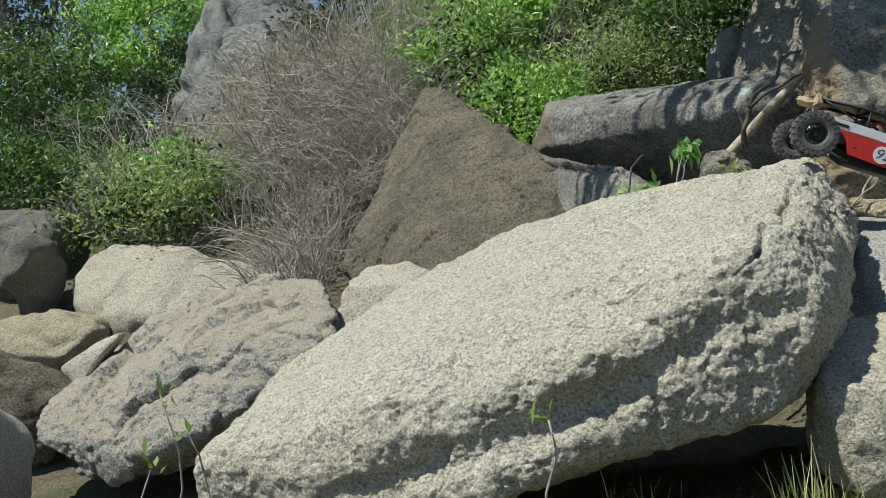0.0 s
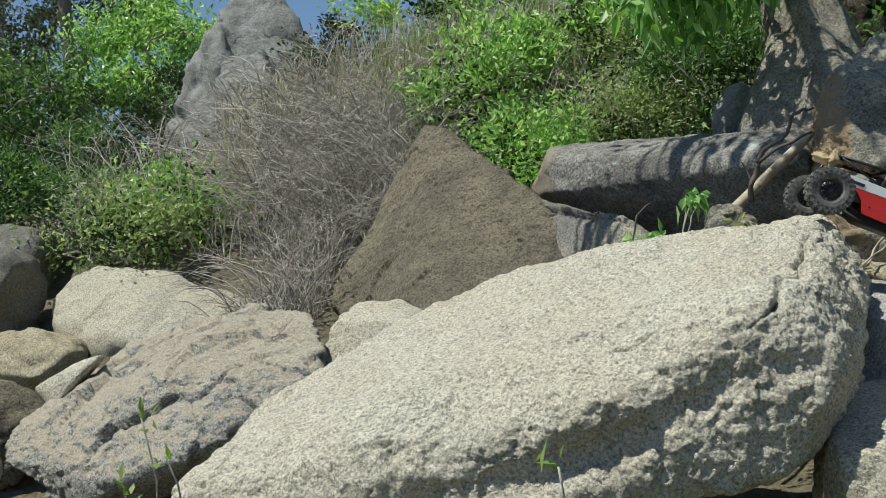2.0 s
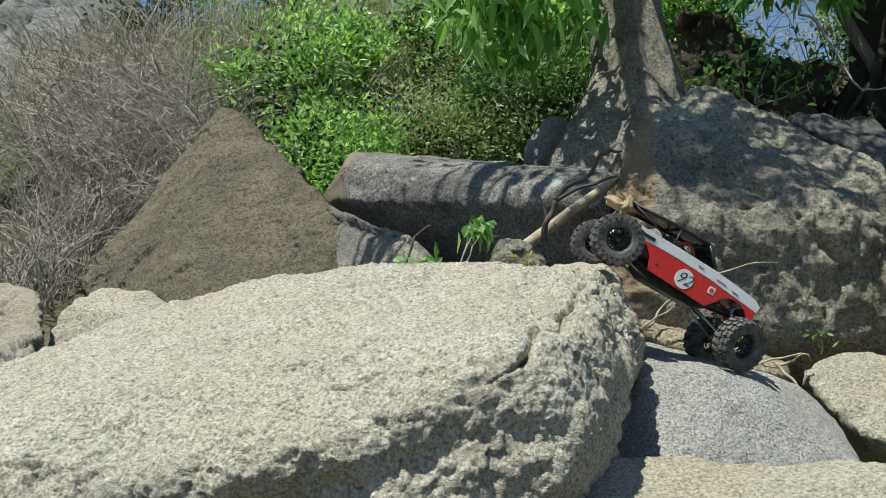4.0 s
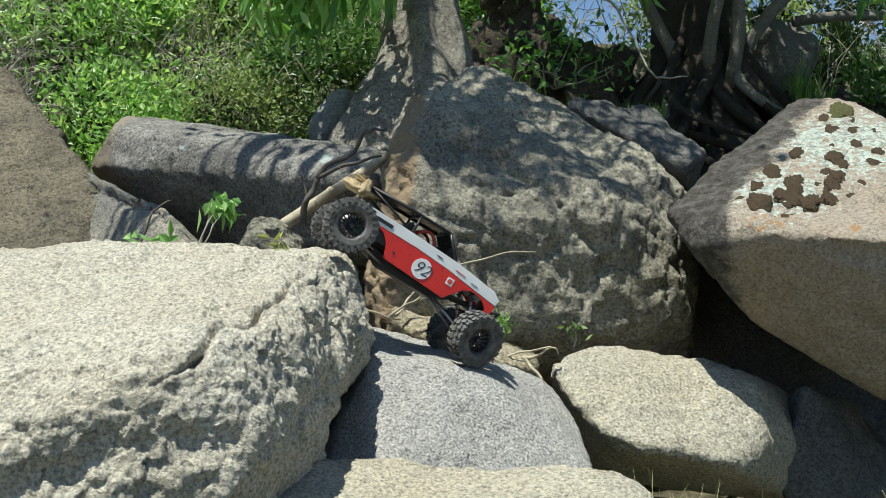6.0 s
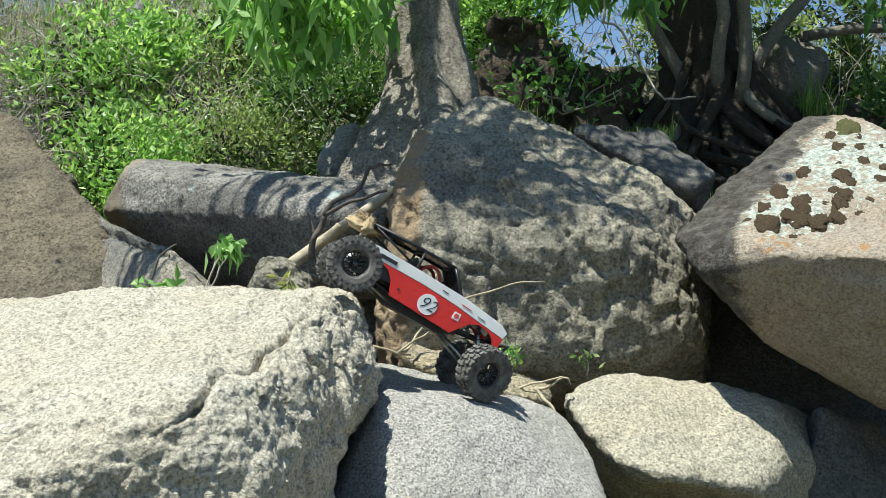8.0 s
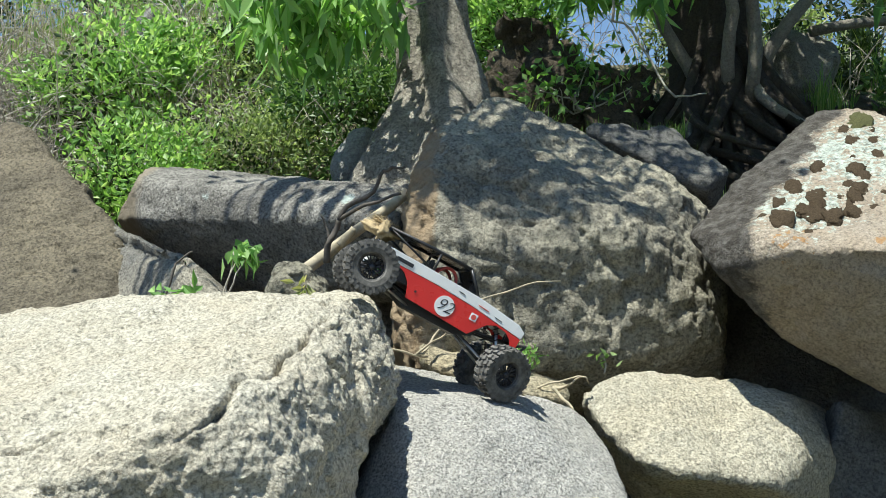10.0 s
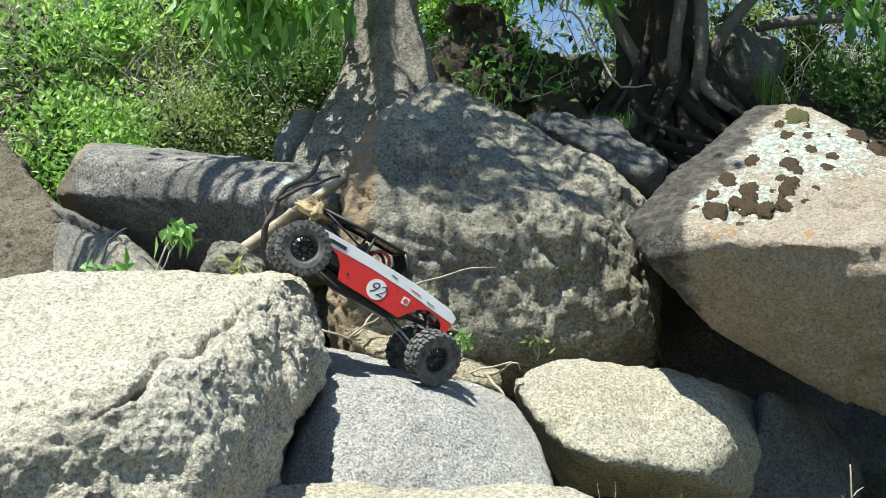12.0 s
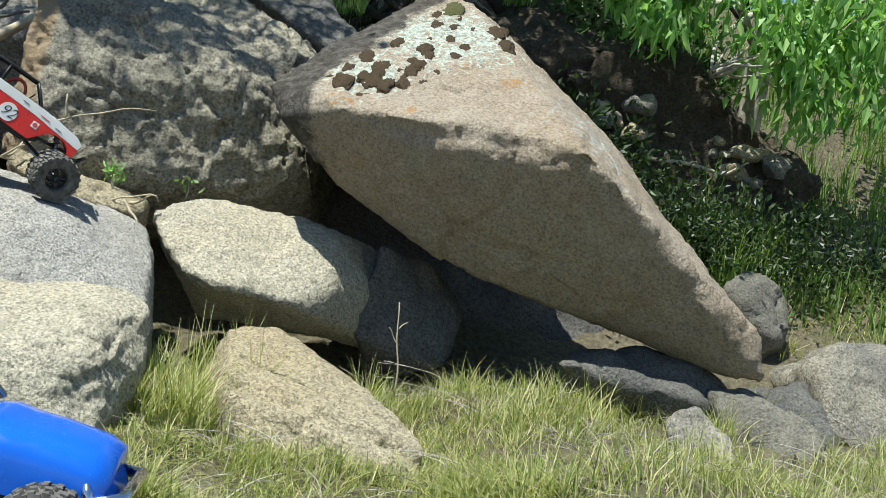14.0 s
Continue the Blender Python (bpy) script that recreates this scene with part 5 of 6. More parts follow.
    for x in (0.0, 0.36):
        ax = part("axle", tube_me("axle", [(x, -0.078, 0), (x, 0.078, 0)], 0.009, 0.009, 8, BLACK), root)
        part("differential", mesh_from("differential", *ball((x - 0.004, 0.012, 0), (0.022, 0.018, 0.02)), BLACK), ax)
        for s in (-1, 1):
            steer = 24 if x > 0.1 else 0
            m = Matrix.Translation((x, s * 0.105, 0)) @ Matrix.Rotation(radians(steer), 4, "Z") @ (Matrix.Identity(4) if s < 0 else Matrix.Rotation(math.pi, 4, "Z")) @ Matrix.Scale(0.87, 4)
            wheel = new("wheel")
            wheel.parent, wheel.matrix_basis = root, m
            part("tyre", tyre, wheel)
            part("rim", rim, wheel)
            mount = (0.325, s * 0.056, 0.062) if x > 0.1 else (0.035, s * 0.056, 0.062)
            foot_ = (x - 0.012 if x > 0.1 else 0.014, s * 0.066, 0.004)
            mount = tuple(BODY @ Vector(mount))
            shock = part("shock", tube_me("shock", [mount, foot_], 0.0045, 0.003, 8, STEEL), root)
            v, q = coil(mount, foot_, 0.0075, 8, 0.0013)
            part("spring", mesh_from("spring", v, q, SPRING if x < 0.1 else BLACK), shock, None, "bright green coil spring" if x < 0.1 else "black coil spring")
            inner = tuple(BODY @ Vector((0.12, s * 0.03, -0.006) if x < 0.1 else (0.25, s * 0.03, -0.004)))
            part("lower_link", tube_me("lower_link", [(x, s * 0.055, -0.008), inner], 0.003, 0.003, 6, STEEL), root)
    v, q = joined([tube([(0.01, 0, 0.006), (0.15, 0, 0.018)], 0.0045, 0.0045, 6), tube([(0.345, 0, 0.006), (0.19, 0, 0.02)], 0.0045, 0.0045, 6)])
    part("drive_shaft", mesh_from("drive_shaft", v, q, BLACK), root)
    for c in root.children:
        if not c.name.startswith(("axle", "wheel", "shock", "lower_link", "drive_shaft")):
            c.matrix_basis = BODY @ c.matrix_basis
    return root


def ball(c, r, sides=16, rings=10, wob=0.0, seed=0):
    u = np.linspace(0.02, math.pi - 0.02, rings)
    a = np.linspace(0, 2 * np.pi, sides, endpoint=False)
    p = np.stack([np.sin(u)[:, None] * np.cos(a), np.sin(u)[:, None] * np.sin(a), np.repeat(np.cos(u)[:, None], sides, 1)], -1)
    if wob:
        p = p * (1 + wob * fbm(p + seed, 1.7, 3))[..., None]
    v = (p * np.array(r) + np.array(c)).reshape(-1, 3)
    ids = np.arange(rings * sides).reshape(rings, sides)
    nxt = np.roll(ids, -1, 1)
    q = np.stack([ids[:-1], ids[1:], nxt[1:], nxt[:-1]], -1).reshape(-1, 4)
    return v, q


def lathe_me(name, prof, material, yz):
    """A small turned part about the x axis; prof of (radius, x)."""
    v, q = lathe([(r, x) for r, x in prof], 20)
    return mesh_from(name, np.stack([v[:, 1], v[:, 0] + yz[0], v[:, 2] + yz[1]], 1), q[:, ::-1], material)


fx = Vector((0.285, 0.06, -0.214)).normalized()
fy = Vector((-0.2, 0.97, 0.0))
fy = (fy - fx * fy.dot(fx)).normalized()
fz = fx.cross(fy)
near_rear = Vector((0.131, 3.045, 1.163))
car_pose = Matrix.Translation(near_rear + fy * 0.105) @ Matrix((fx, fy, fz)).transposed().to_4x4()
car = crawler(RED, WHITE, "model_truck", "red and white model rock-crawler truck nosing down between boulders")
car.matrix_world = car_pose

sack = new("sack")
sack.matrix_world = car_pose @ BODY @ Matrix.Translation((-0.045, -0.03, 0.118))
tagged(sack, "crumpled tan sackcloth bundle lying on the truck's tail", "sack")
v, q = joined([ball((0.012, 0, 0.008), (0.046, 0.045, 0.013), 28, 18, 0.35, 2), ball((0.012, -0.042, 0.006), (0.016, 0.018, 0.024), 24, 14, 0.4, 6)])
part("cloth", mesh_from("cloth", v, q, SACKING), sack)
rng = np.random.default_rng(5)
p = rng.normal(size=(260, 3)) * [0.016, 0.022, 0.005] + [0.004, 0, 0.03]
part("frayed_straw", leaf_mesh("frayed_straw", p, rng.normal(size=(260, 3)) * [1, 1, 0.5], 0.02, 0.0022, SACKING, rng), sack)


# ---- the blue model truck beside the camera's way ----
BLUE = plain("glossy_blue_paint", (0.01, 0.12, 0.62), 0.22, vary=0.1, scale=10)
YELLOW = plain("yellow_sticker", (0.8, 0.55, 0.03), 0.45, vary=0.1)
CHROME = plain("bright_metal", (0.75, 0.75, 0.75), 0.2, 1.0, 0.1)


def shell_bm(sections):
    """A lofted body shell: sections of (x, half width, bottom, top, shoulder)."""
    rows = []
    for x, w, z0, z1, s in sections:
        rows.append([(x, -w, z0), (x, -w * 1.0, z0 + (z1 - z0) * 0.55), (x, -w * 0.93, z1 - s), (x, -w * 0.7, z1 - s * 0.25), (x, 0, z1), (x, w * 0.7, z1 - s * 0.25), (x, w * 0.93, z1 - s), (x, w, z0 + (z1 - z0) * 0.55), (x, w, z0)])
    bm = bmesh.new()
    vs = [[bm.verts.new(p) for p in r] for r in rows]
    for a, b in zip(vs, vs[1:]):
        for k in range(8):
            bm.faces.new((a[k], a[k + 1], b[k + 1], b[k]))
    bm.faces.new(vs[0][::-1])
    bm.faces.new(vs[-1])
    bmesh.ops.recalc_face_normals(bm, faces=bm.faces)
    bmesh.ops.subdivide_edges(bm, edges=list(bm.edges), cuts=1, use_grid_fill=True, smooth=0.4)
    for f in bm.faces:
        f.smooth = True
    return bm


def blue_truck():
    root = tagged(new("model_truck"), "glossy blue model truck with tinted windows standing on the ground", "model truck")
    part("hood", shell_bm([(0.22, 0.082, 0.07, 0.138, 0.012), (0.27, 0.083, 0.065, 0.137, 0.012), (0.34, 0.081, 0.065, 0.130, 0.014), (0.385, 0.074, 0.07, 0.118, 0.016)]), root, BLUE)
    part("body", shell_bm([(-0.05, 0.078, 0.075, 0.128, 0.008), (0.05, 0.083, 0.06, 0.135, 0.008), (0.21, 0.083, 0.06, 0.138, 0.008)]), root, BLUE)
    part("roof", shell_bm([(0.0, 0.066, 0.186, 0.2, 0.008), (0.08, 0.07, 0.19, 0.205, 0.008), (0.165, 0.066, 0.188, 0.2, 0.008)]), root, BLUE)
    part("windscreen", slab_bm([(0.162, 0.188), (0.218, 0.138), (0.222, 0.139), (0.167, 0.19)], -0.064, 0.064, 0.0005), root, GLASS, "dark tinted windscreen")
    for s in (-1, 1):
        part("side_window", slab_bm([(0.0, 0.187), (-0.03, 0.13), (0.21, 0.137), (0.16, 0.187)], s * 0.07 - 0.001, s * 0.07 + 0.001, 0.0005), root, GLASS, "dark tinted side window")
        part("pillar", tube_me("pillar", [(0.163, s * 0.069, 0.19), (0.221, s * 0.075, 0.137)], 0.005, 0.005, 6, STEEL), root)
    st = part("sticker", box_bm((0.03, 0.001, 0.022), (0, 0, 0), 0.0004), root, WHITE, "white and yellow sticker", Matrix.Translation((0.12, -0.0718, 0.165)))
    part("sticker_field", box_bm((0.02, 0.001, 0.012), (0, -0.0008, 0), 0.0003), st, YELLOW)
    part("bumper", tube_me("bumper", [(0.375, -0.085, 0.075), (0.405, -0.06, 0.08), (0.41, 0.06, 0.08), (0.375, 0.085, 0.075)], 0.008, 0.008, 8, CHROME), root)
    part("chassis", box_bm((0.3, 0.07, 0.03), (0.17, 0, 0.07), 0.004), root, BLACK)
    for s in (-1, 1):
        part("front_shock", tube_me("front_shock", [(0.36, s * 0.07, 0.10), (0.375, s * 0.09, 0.07)], 0.007, 0.006, 8, CHROME), root)
    tyre, rim = tyre_mesh(), rim_mesh()
    for x in (0.0, 0.33):
        part("axle", tube_me("axle", [(x, -0.08, 0.035), (x, 0.08, 0.035)], 0.009, 0.009, 8, BLACK), root)
        for s in (-1, 1):
            wheel = new("wheel")
            wheel.parent = root
            wheel.matrix_basis = Matrix.Translation((x, s * 0.105, 0.035)) @ (Matrix.Identity(4) if s < 0 else Matrix.Rotation(math.pi, 4, "Z")) @ Matrix.Scale(0.85, 4)
            part("tyre", tyre, wheel)
            part("rim", rim, wheel)
    return root


blue = blue_truck()
blue.matrix_world = pose(0.40, 1.63, 0.600, 0, 4, -3)

# ---- plants ----
LEAF = leafy("bright_leaves", (0.11, 0.23, 0.055), (0.28, 0.48, 0.14), (0.54, 0.70, 0.32), 0.5, 0.36)
LEAF_FIG = leafy("fig_leaves", (0.09, 0.21, 0.05), (0.22, 0.43, 0.11), (0.46, 0.65, 0.27), 0.5, 0.40)
# darkest leaf colour, which also paints the shade inside the bushes
LEAF_DARK_SHADE = leafy("dark_and_shade_leaves", (0.012, 0.03, 0.008), (0.03, 0.06, 0.014), (0.07, 0.11, 0.03), 0.3)
LEAF_TREE = leafy("tree_leaves", (0.03, 0.08, 0.022), (0.09, 0.18, 0.05), (0.22, 0.33, 0.12), 0.4)
LEAF_GREY = leafy("grey_green_leaves", (0.045, 0.06, 0.03), (0.10, 0.12, 0.065), (0.20, 0.22, 0.13), 0.4)
LEAF_OLIVE = leafy("olive_leaves", (0.15, 0.22, 0.08), (0.29, 0.37, 0.16), (0.48, 0.54, 0.30), 0.45)
STRAW = leafy("dry_and_green_grass", (0.15, 0.22, 0.05), (0.34, 0.37, 0.13), (0.60, 0.55, 0.31), 0.4)
GRASS = leafy("green_grass", (0.09, 0.19, 0.03), (0.19, 0.32, 0.07), (0.36, 0.43, 0.16), 0.45)
DRYGRASS = leafy("dry_stalks", (0.26, 0.24, 0.15), (0.42, 0.38, 0.27), (0.58, 0.53, 0.40), 0.3)
TWIG = plain("grey_twig", (0.36, 0.33, 0.27), 0.9, vary=0.4, scale=40)
DRYTWIG = leafy("dry_grey_twigs", (0.16, 0.14, 0.115), (0.34, 0.30, 0.25), (0.62, 0.58, 0.51), 0.05, 0.9)
BARK = granite("grey_bark", (0.52, 0.475, 0.39), (0.26, 0.235, 0.19), (0.13, 0.115, 0.092), 0.6, 0.8, 0.7, (6, 6, 0.6), 1.8)[0]
DARKBARK = granite("dark_root_bark", (0.10, 0.08, 0.06), (0.045, 0.037, 0.03), (0.03, 0.025, 0.02), 0.6, 0.6, 0.4, (4, 4, 0.7), 1.5)[0]
ROOTBARK = granite("brown_root_bark", (0.085, 0.068, 0.05), (0.045, 0.037, 0.028), (0.028, 0.023, 0.018), 0.6, 0.6, 0.4, (4, 4, 0.7), 1.5)[0]
STEMBARK = granite("pale_stem_bark", (0.28, 0.255, 0.21), (0.15, 0.135, 0.11), (0.14, 0.125, 0.10), 0.6, 0.5, 0.35, (4, 4, 0.8), 1.0)[0]
DEADWOOD = plain("bleached_wood", (0.42, 0.36, 0.25), 0.85, vary=0.35, scale=30)
DARKWOOD = plain("dark_dead_wood", (0.10, 0.085, 0.07), 0.9, vary=0.4, scale=30)

# bushes of the slope
GREENB = "leafy bright green shrub growing on the slope"
bush("bush", GREENB, (-1.45, 6.2, 2.05), (0.45, 0.35, 0.42), 5200, 0.045, LEAF, TWIG, 11)
bush("bush", GREENB, (-0.85, 6.6, 2.40), (0.5, 0.35, 0.40), 4600, 0.045, LEAF, TWIG, 12)
bush("bush", "low glossy shrub beside the pyramid boulder", (-1.08, 5.5, 1.55), (0.30, 0.22, 0.30), 5200, 0.04, LEAF, TWIG, 13)
bush("bush", "dark shaded shrub with small leaves", (-0.10, 5.7, 1.85), (0.48, 0.35, 0.42), 5000, 0.04, LEAF_TREE, TWIG, 14)
bush("bush", "feathery light green shrub", (-0.62, 5.6, 1.72), (0.30, 0.2, 0.22), 6000, 0.026, LEAF_OLIVE, TWIG, 15)
bush("bush", "feathery light green shrub", (-0.45, 6.4, 2.2), (0.35, 0.25, 0.35), 6500, 0.028, LEAF_OLIVE, TWIG, 25)
bush("bush", "olive green shrub among dry brush", (-3.0, 5.5, 1.36), (0.42, 0.3, 0.30), 6500, 0.03, LEAF_OLIVE, TWIG, 16)
bush("bush", "olive green shrub among dry brush", (-2.65, 5.6, 1.30), (0.28, 0.25, 0.28), 4000, 0.032, LEAF, TWIG, 17)
bush("bush", "bright green shrub on the hill's crest", (-1.9, 8.0, 3.05), (0.75, 0.5, 0.5), 6000, 0.05, LEAF, TWIG, 18)
bush("bush", "bright green shrub on the hill's crest", (-0.9, 8.2, 3.1), (0.7, 0.5, 0.5), 5500, 0.05, LEAF, TWIG, 19)
bush("bush", "dark shrub beside the pointed rock", (-3.0, 8.6, 2.75), (0.35, 0.3, 0.45), 5000, 0.045, LEAF_DARK_SHADE, TWIG, 20)
bush("bush", "dark low shrub on the crest's bank", (0.72, 6.3, 2.02), (0.45, 0.3, 0.16), 1800, 0.04, LEAF_TREE, TWIG, 21)
bush("bush", "bright shrub at the tree's foot", (0.1, 6.8, 2.5), (0.6, 0.4, 0.6), 6000, 0.045, LEAF, TWIG, 22)
bush("bush", "tangled shrub on the dark bank", (2.55, 5.7, 1.9), (0.45, 0.35, 0.35), 5000, 0.05, LEAF_TREE, TWIG, 23)
bush("bush", "low dark shrub on the shaded bank", (2.45, 4.5, 0.95), (0.45, 0.3, 0.26), 5000, 0.035, LEAF_DARK_SHADE, TWIG, 30)
bush("bush", "low dark shrub on the shaded bank", (3.15, 4.65, 1.0), (0.5, 0.3, 0.22), 5000, 0.035, LEAF_DARK_SHADE, TWIG, 41)
bush("bush", "low dark shrub on the shaded bank", (2.1, 4.9, 1.25), (0.35, 0.3, 0.3), 4000, 0.04, LEAF_DARK_SHADE, TWIG, 40)
bush("bush", "bright green shrub on the crest", (0.563, 6.6, 2.532), (0.24, 0.2, 0.26), 2600, 0.045, LEAF, TWIG, 61)
bush("bush", "tangled dark shrub on the crest", (0.84, 5.85, 2.12), (0.34, 0.12, 0.12), 240, 0.055, LEAF_FIG, TWIG, 62)
bush("bush", "pale green shrub beside the fig", (1.507, 6.9, 2.598), (0.16, 0.2, 0.2), 1500, 0.04, LEAF_OLIVE, TWIG, 63)
bush("bush", "fresh green weedy shrub before the dry brush", (-3.047, 5.1, 1.42), (0.40, 0.25, 0.17), 2300, 0.036, LEAF_OLIVE, TWIG, 64)
bush("bush", "fresh green weedy shrub before the dry brush", (-2.838, 5.3, 1.55), (0.26, 0.2, 0.2), 1500, 0.036, LEAF, TWIG, 65)
bush("bush", "dark leafy shrub at the edge of the brush", (-3.914, 5.4, 1.717), (0.42, 0.3, 0.2), 3500, 0.04, LEAF_TREE, TWIG, 66)
bush("bush", "dark shrub behind the fig tree", (2.3, 7.2, 2.35), (0.7, 0.3, 0.42), 6000, 0.05, LEAF_DARK_SHADE, TWIG, 29)
bush("bush", "pale green shrub far along the crest", (3.3, 8.5, 3.1), (1.3, 0.6, 0.7), 9000, 0.06, LEAF_OLIVE, TWIG, 24)
for k, (x, y, z, rx, rz) in enumerate(((-4.6, 8.2, 1.9, 0.7, 0.5), (-5.6, 8.6, 2.1, 0.8, 0.7), (-6.6, 9.0, 2.2, 0.9, 0.8), (-4.2, 7.0, 1.6, 0.45, 0.35), (-5.2, 9.8, 2.6, 0.9, 0.8), (-7.8, 9.6, 2.4, 1.0, 1.0))):
    bush("bush", "dark green shrub under the far trees" if k % 2 else "mid-green shrub under the far trees", (x, y, z), (rx, 0.45, rz), 6000, 0.05, LEAF_TREE if k % 2 else LEAF_DARK_SHADE, TWIG, 200 + k)


def thicket(name, label, x0, x1, y0, y1, n, high, material, seed, r=0.0035, arch=0.8):
    """A tangle of thin arching twigs rooted on the slope."""
    rng = np.random.default_rng(seed)
    foot = over_hill(rng, n, x0, x1, y0, y1)
    pieces = []
    for k in range(n):
        a = rng.uniform(0, 2 * np.pi)
        h = high * rng.uniform(0.35, 1.15)
        way = np.array([math.cos(a), math.sin(a), 0]) * h * rng.uniform(0.3, arch)
        t = np.linspace(0, 1, 6)[:, None]
        p = foot[k] + way * t**1.3 + np.array([0, 0, h]) * (t * 1.5 - 0.75 * t * t) + np.cumsum(rng.normal(size=(6, 3)), 0) * 0.018 * h
        pieces.append(tube(p, r * rng.uniform(0.6, 1.3), r * 0.35, 3, False))
        for _ in range(2):
            i = rng.integers(2, 5)
            q = p[i] + np.cumsum(np.vstack([np.zeros(3), rng.normal(size=(3, 3)) * 0.05 * h + way * 0.12]), 0)
            pieces.append(tube(q, r * 0.6, r * 0.25, 3, False))
    v, q = joined(pieces)
    return tagged(new(name, mesh_from(name, v, q, material)), label, "dry brush", kind="stuff")


thicket("dry_brush", "tangled dry pinkish-grey brush on the slope", -2.7, -1.55, 5.15, 6.4, 1000, 0.50, DRYTWIG, 31, 0.0035, 1.3)
thicket("dry_brush", "tangled dry grey brush higher on the slope", -3.2, -1.2, 6.2, 7.6, 420, 0.48, DRYTWIG, 32, 0.004)
thicket("dry_brush", "arching dry reeds beside the olive shrub", -3.9, -3.1, 5.4, 6.2, 70, 0.55, DRYTWIG, 33, 0.004, 1.2)
thicket("dry_brush", "bare twigs among the green shrubs", -1.3, 0.1, 5.6, 7.4, 260, 0.6, TWIG, 34, 0.0035)
thicket("dry_brush", "bare twigs by the tree on the crest", 0.4, 3.2, 6.2, 8.0, 220, 0.6, TWIG, 35, 0.004, 1.0)

thicket("dry_brush", "low dry grey brush behind the boulders", -2.55, -1.45, 5.15, 5.7, 420, 0.40, DRYTWIG, 36, 0.0032, 1.4)
thicket("dry_brush", "low dry reeds over the flat rocks", -4.4, -2.6, 5.35, 6.0, 300, 0.36, DRYTWIG, 37, 0.003, 1.3)
thicket("dry_brush", "dry grey brush between the domed and the pyramid boulder", -2.2, -1.85, 4.45, 5.15, 300, 0.38, DRYTWIG, 86, 0.0032, 1.2)
thicket("dry_brush", "thin dry stalks before the pointed rock", -4.6, -3.0, 6.8, 7.8, 130, 0.6, DRYTWIG, 38, 0.004, 0.6)
bush("bush", "olive green shrub among dry brush", (-3.75, 6.3, 1.55), (0.4, 0.3, 0.32), 4200, 0.032, LEAF_OLIVE, TWIG, 26)
bush("bush", "dark ivy-like shrub between far boulders", (-3.9, 4.5, 0.95), (0.3, 0.25, 0.2), 2500, 0.035, LEAF_DARK_SHADE, TWIG, 28)

# grass
thicket("straw_litter", "dry straw and stalks lying in the grass", 0.65, 3.2, 1.95, 3.3, 900, 0.08, DRYTWIG, 39, 0.0015, 3.0)
rng = np.random.default_rng(41)
grass("grass", "short green and straw grass round the stone slab", over_hill(rng, 17000, 0.62, 2.0, 1.9, 3.25), 0.05, STRAW, 42, 0.003, 1.3)
grass("grass", "dry straw grass at the wedge boulder's foot", over_hill(rng, 15000, 1.5, 3.4, 1.9, 3.5), 0.07, STRAW, 43, 0.0032, 1.3)
grass("grass", "trampled straw and green grass round the slab", over_hill(rng, 15000, 0.6, 1.55, 1.95, 2.75), 0.045, STRAW, 59, 0.0035, 1.8)
grass("grass", "straw and green tuft before the boulder", over_hill(rng, 1500, -0.05, 0.28, 1.75, 2.15), 0.13, STRAW, 52, 0.004)
grass("grass", "green tuft between the flat boulder and the slab", over_hill(rng, 2600, 0.70, 0.98, 2.5, 3.15), 0.11, STRAW, 55, 0.0035, 0.8)
grass("grass", "dark grass in the shade under the boulder", over_hill(rng, 2500, -0.6, 0.5, 1.6, 2.35), 0.09, STRAW, 44, 0.0035)
grass("grass", "mixed grass on the bank behind the wedge boulder", over_hill(rng, 4000, 2.5, 3.9, 3.3, 4.6), 0.08, STRAW, 49, 0.005, 1.3)
grass("grass", "green grass along the crest", over_hill(rng, 6000, 0.45, 1.5, 4.9, 6.2), 0.13, GRASS, 45, 0.006)
grass("grass", "bright green grass on the sunlit bank", over_hill(rng, 12000, 2.6, 5.2, 4.2, 8.0), 0.16, GRASS, 46, 0.008)
grass("grass", "feathery green grass on the slope", over_hill(rng, 4500, -2.3, 0.2, 6.2, 8.0), 0.22, GRASS, 47, 0.006)
grass("grass", "long dry grass on the slope", over_hill(rng, 4200, -3.2, -0.4, 6.3, 8.0), 0.25, DRYGRASS, 48, 0.005)


grass("grass", "straw-coloured grass on the low mound", over_hill(rng, 16000, 0.55, 1.5, 1.5, 2.2), 0.05, STRAW, 50, 0.003, 1.3)
grass("grass", "dry grass under the boulder's tip", over_hill(rng, 8000, 1.3, 2.2, 2.9, 3.7), 0.06, STRAW, 51, 0.003, 1.3)

rng = np.random.default_rng(56)
p = np.stack([rng.uniform(1.95, 2.9, 2600), rng.uniform(5.85, 6.4, 2600), np.full(2600, 2.06)], 1)
grass("grass", "green grass on top of the earth bank", p, 0.09, GRASS, 57, 0.005)
p = np.stack([rng.uniform(0.5, 1.25, 1800), rng.uniform(5.35, 5.75, 1800), 0.98 + 0.19 * rng.uniform(4.4, 4.6, 1800)], 1)
grass("grass", "shaded grass under the earth crest", p, 0.06, GRASS, 58, 0.004)

grass("grass", "tall dry straw tuft before the hollow", over_hill(rng, 1300, 1.22, 1.62, 2.88, 3.08), 0.075, STRAW, 60, 0.003, 0.9)
grass("grass", "tall bleached straw by the wedge boulder's foot", over_hill(rng, 2600, 1.7, 2.7, 2.2, 2.75), 0.12, STRAW, 68, 0.0035, 0.9)

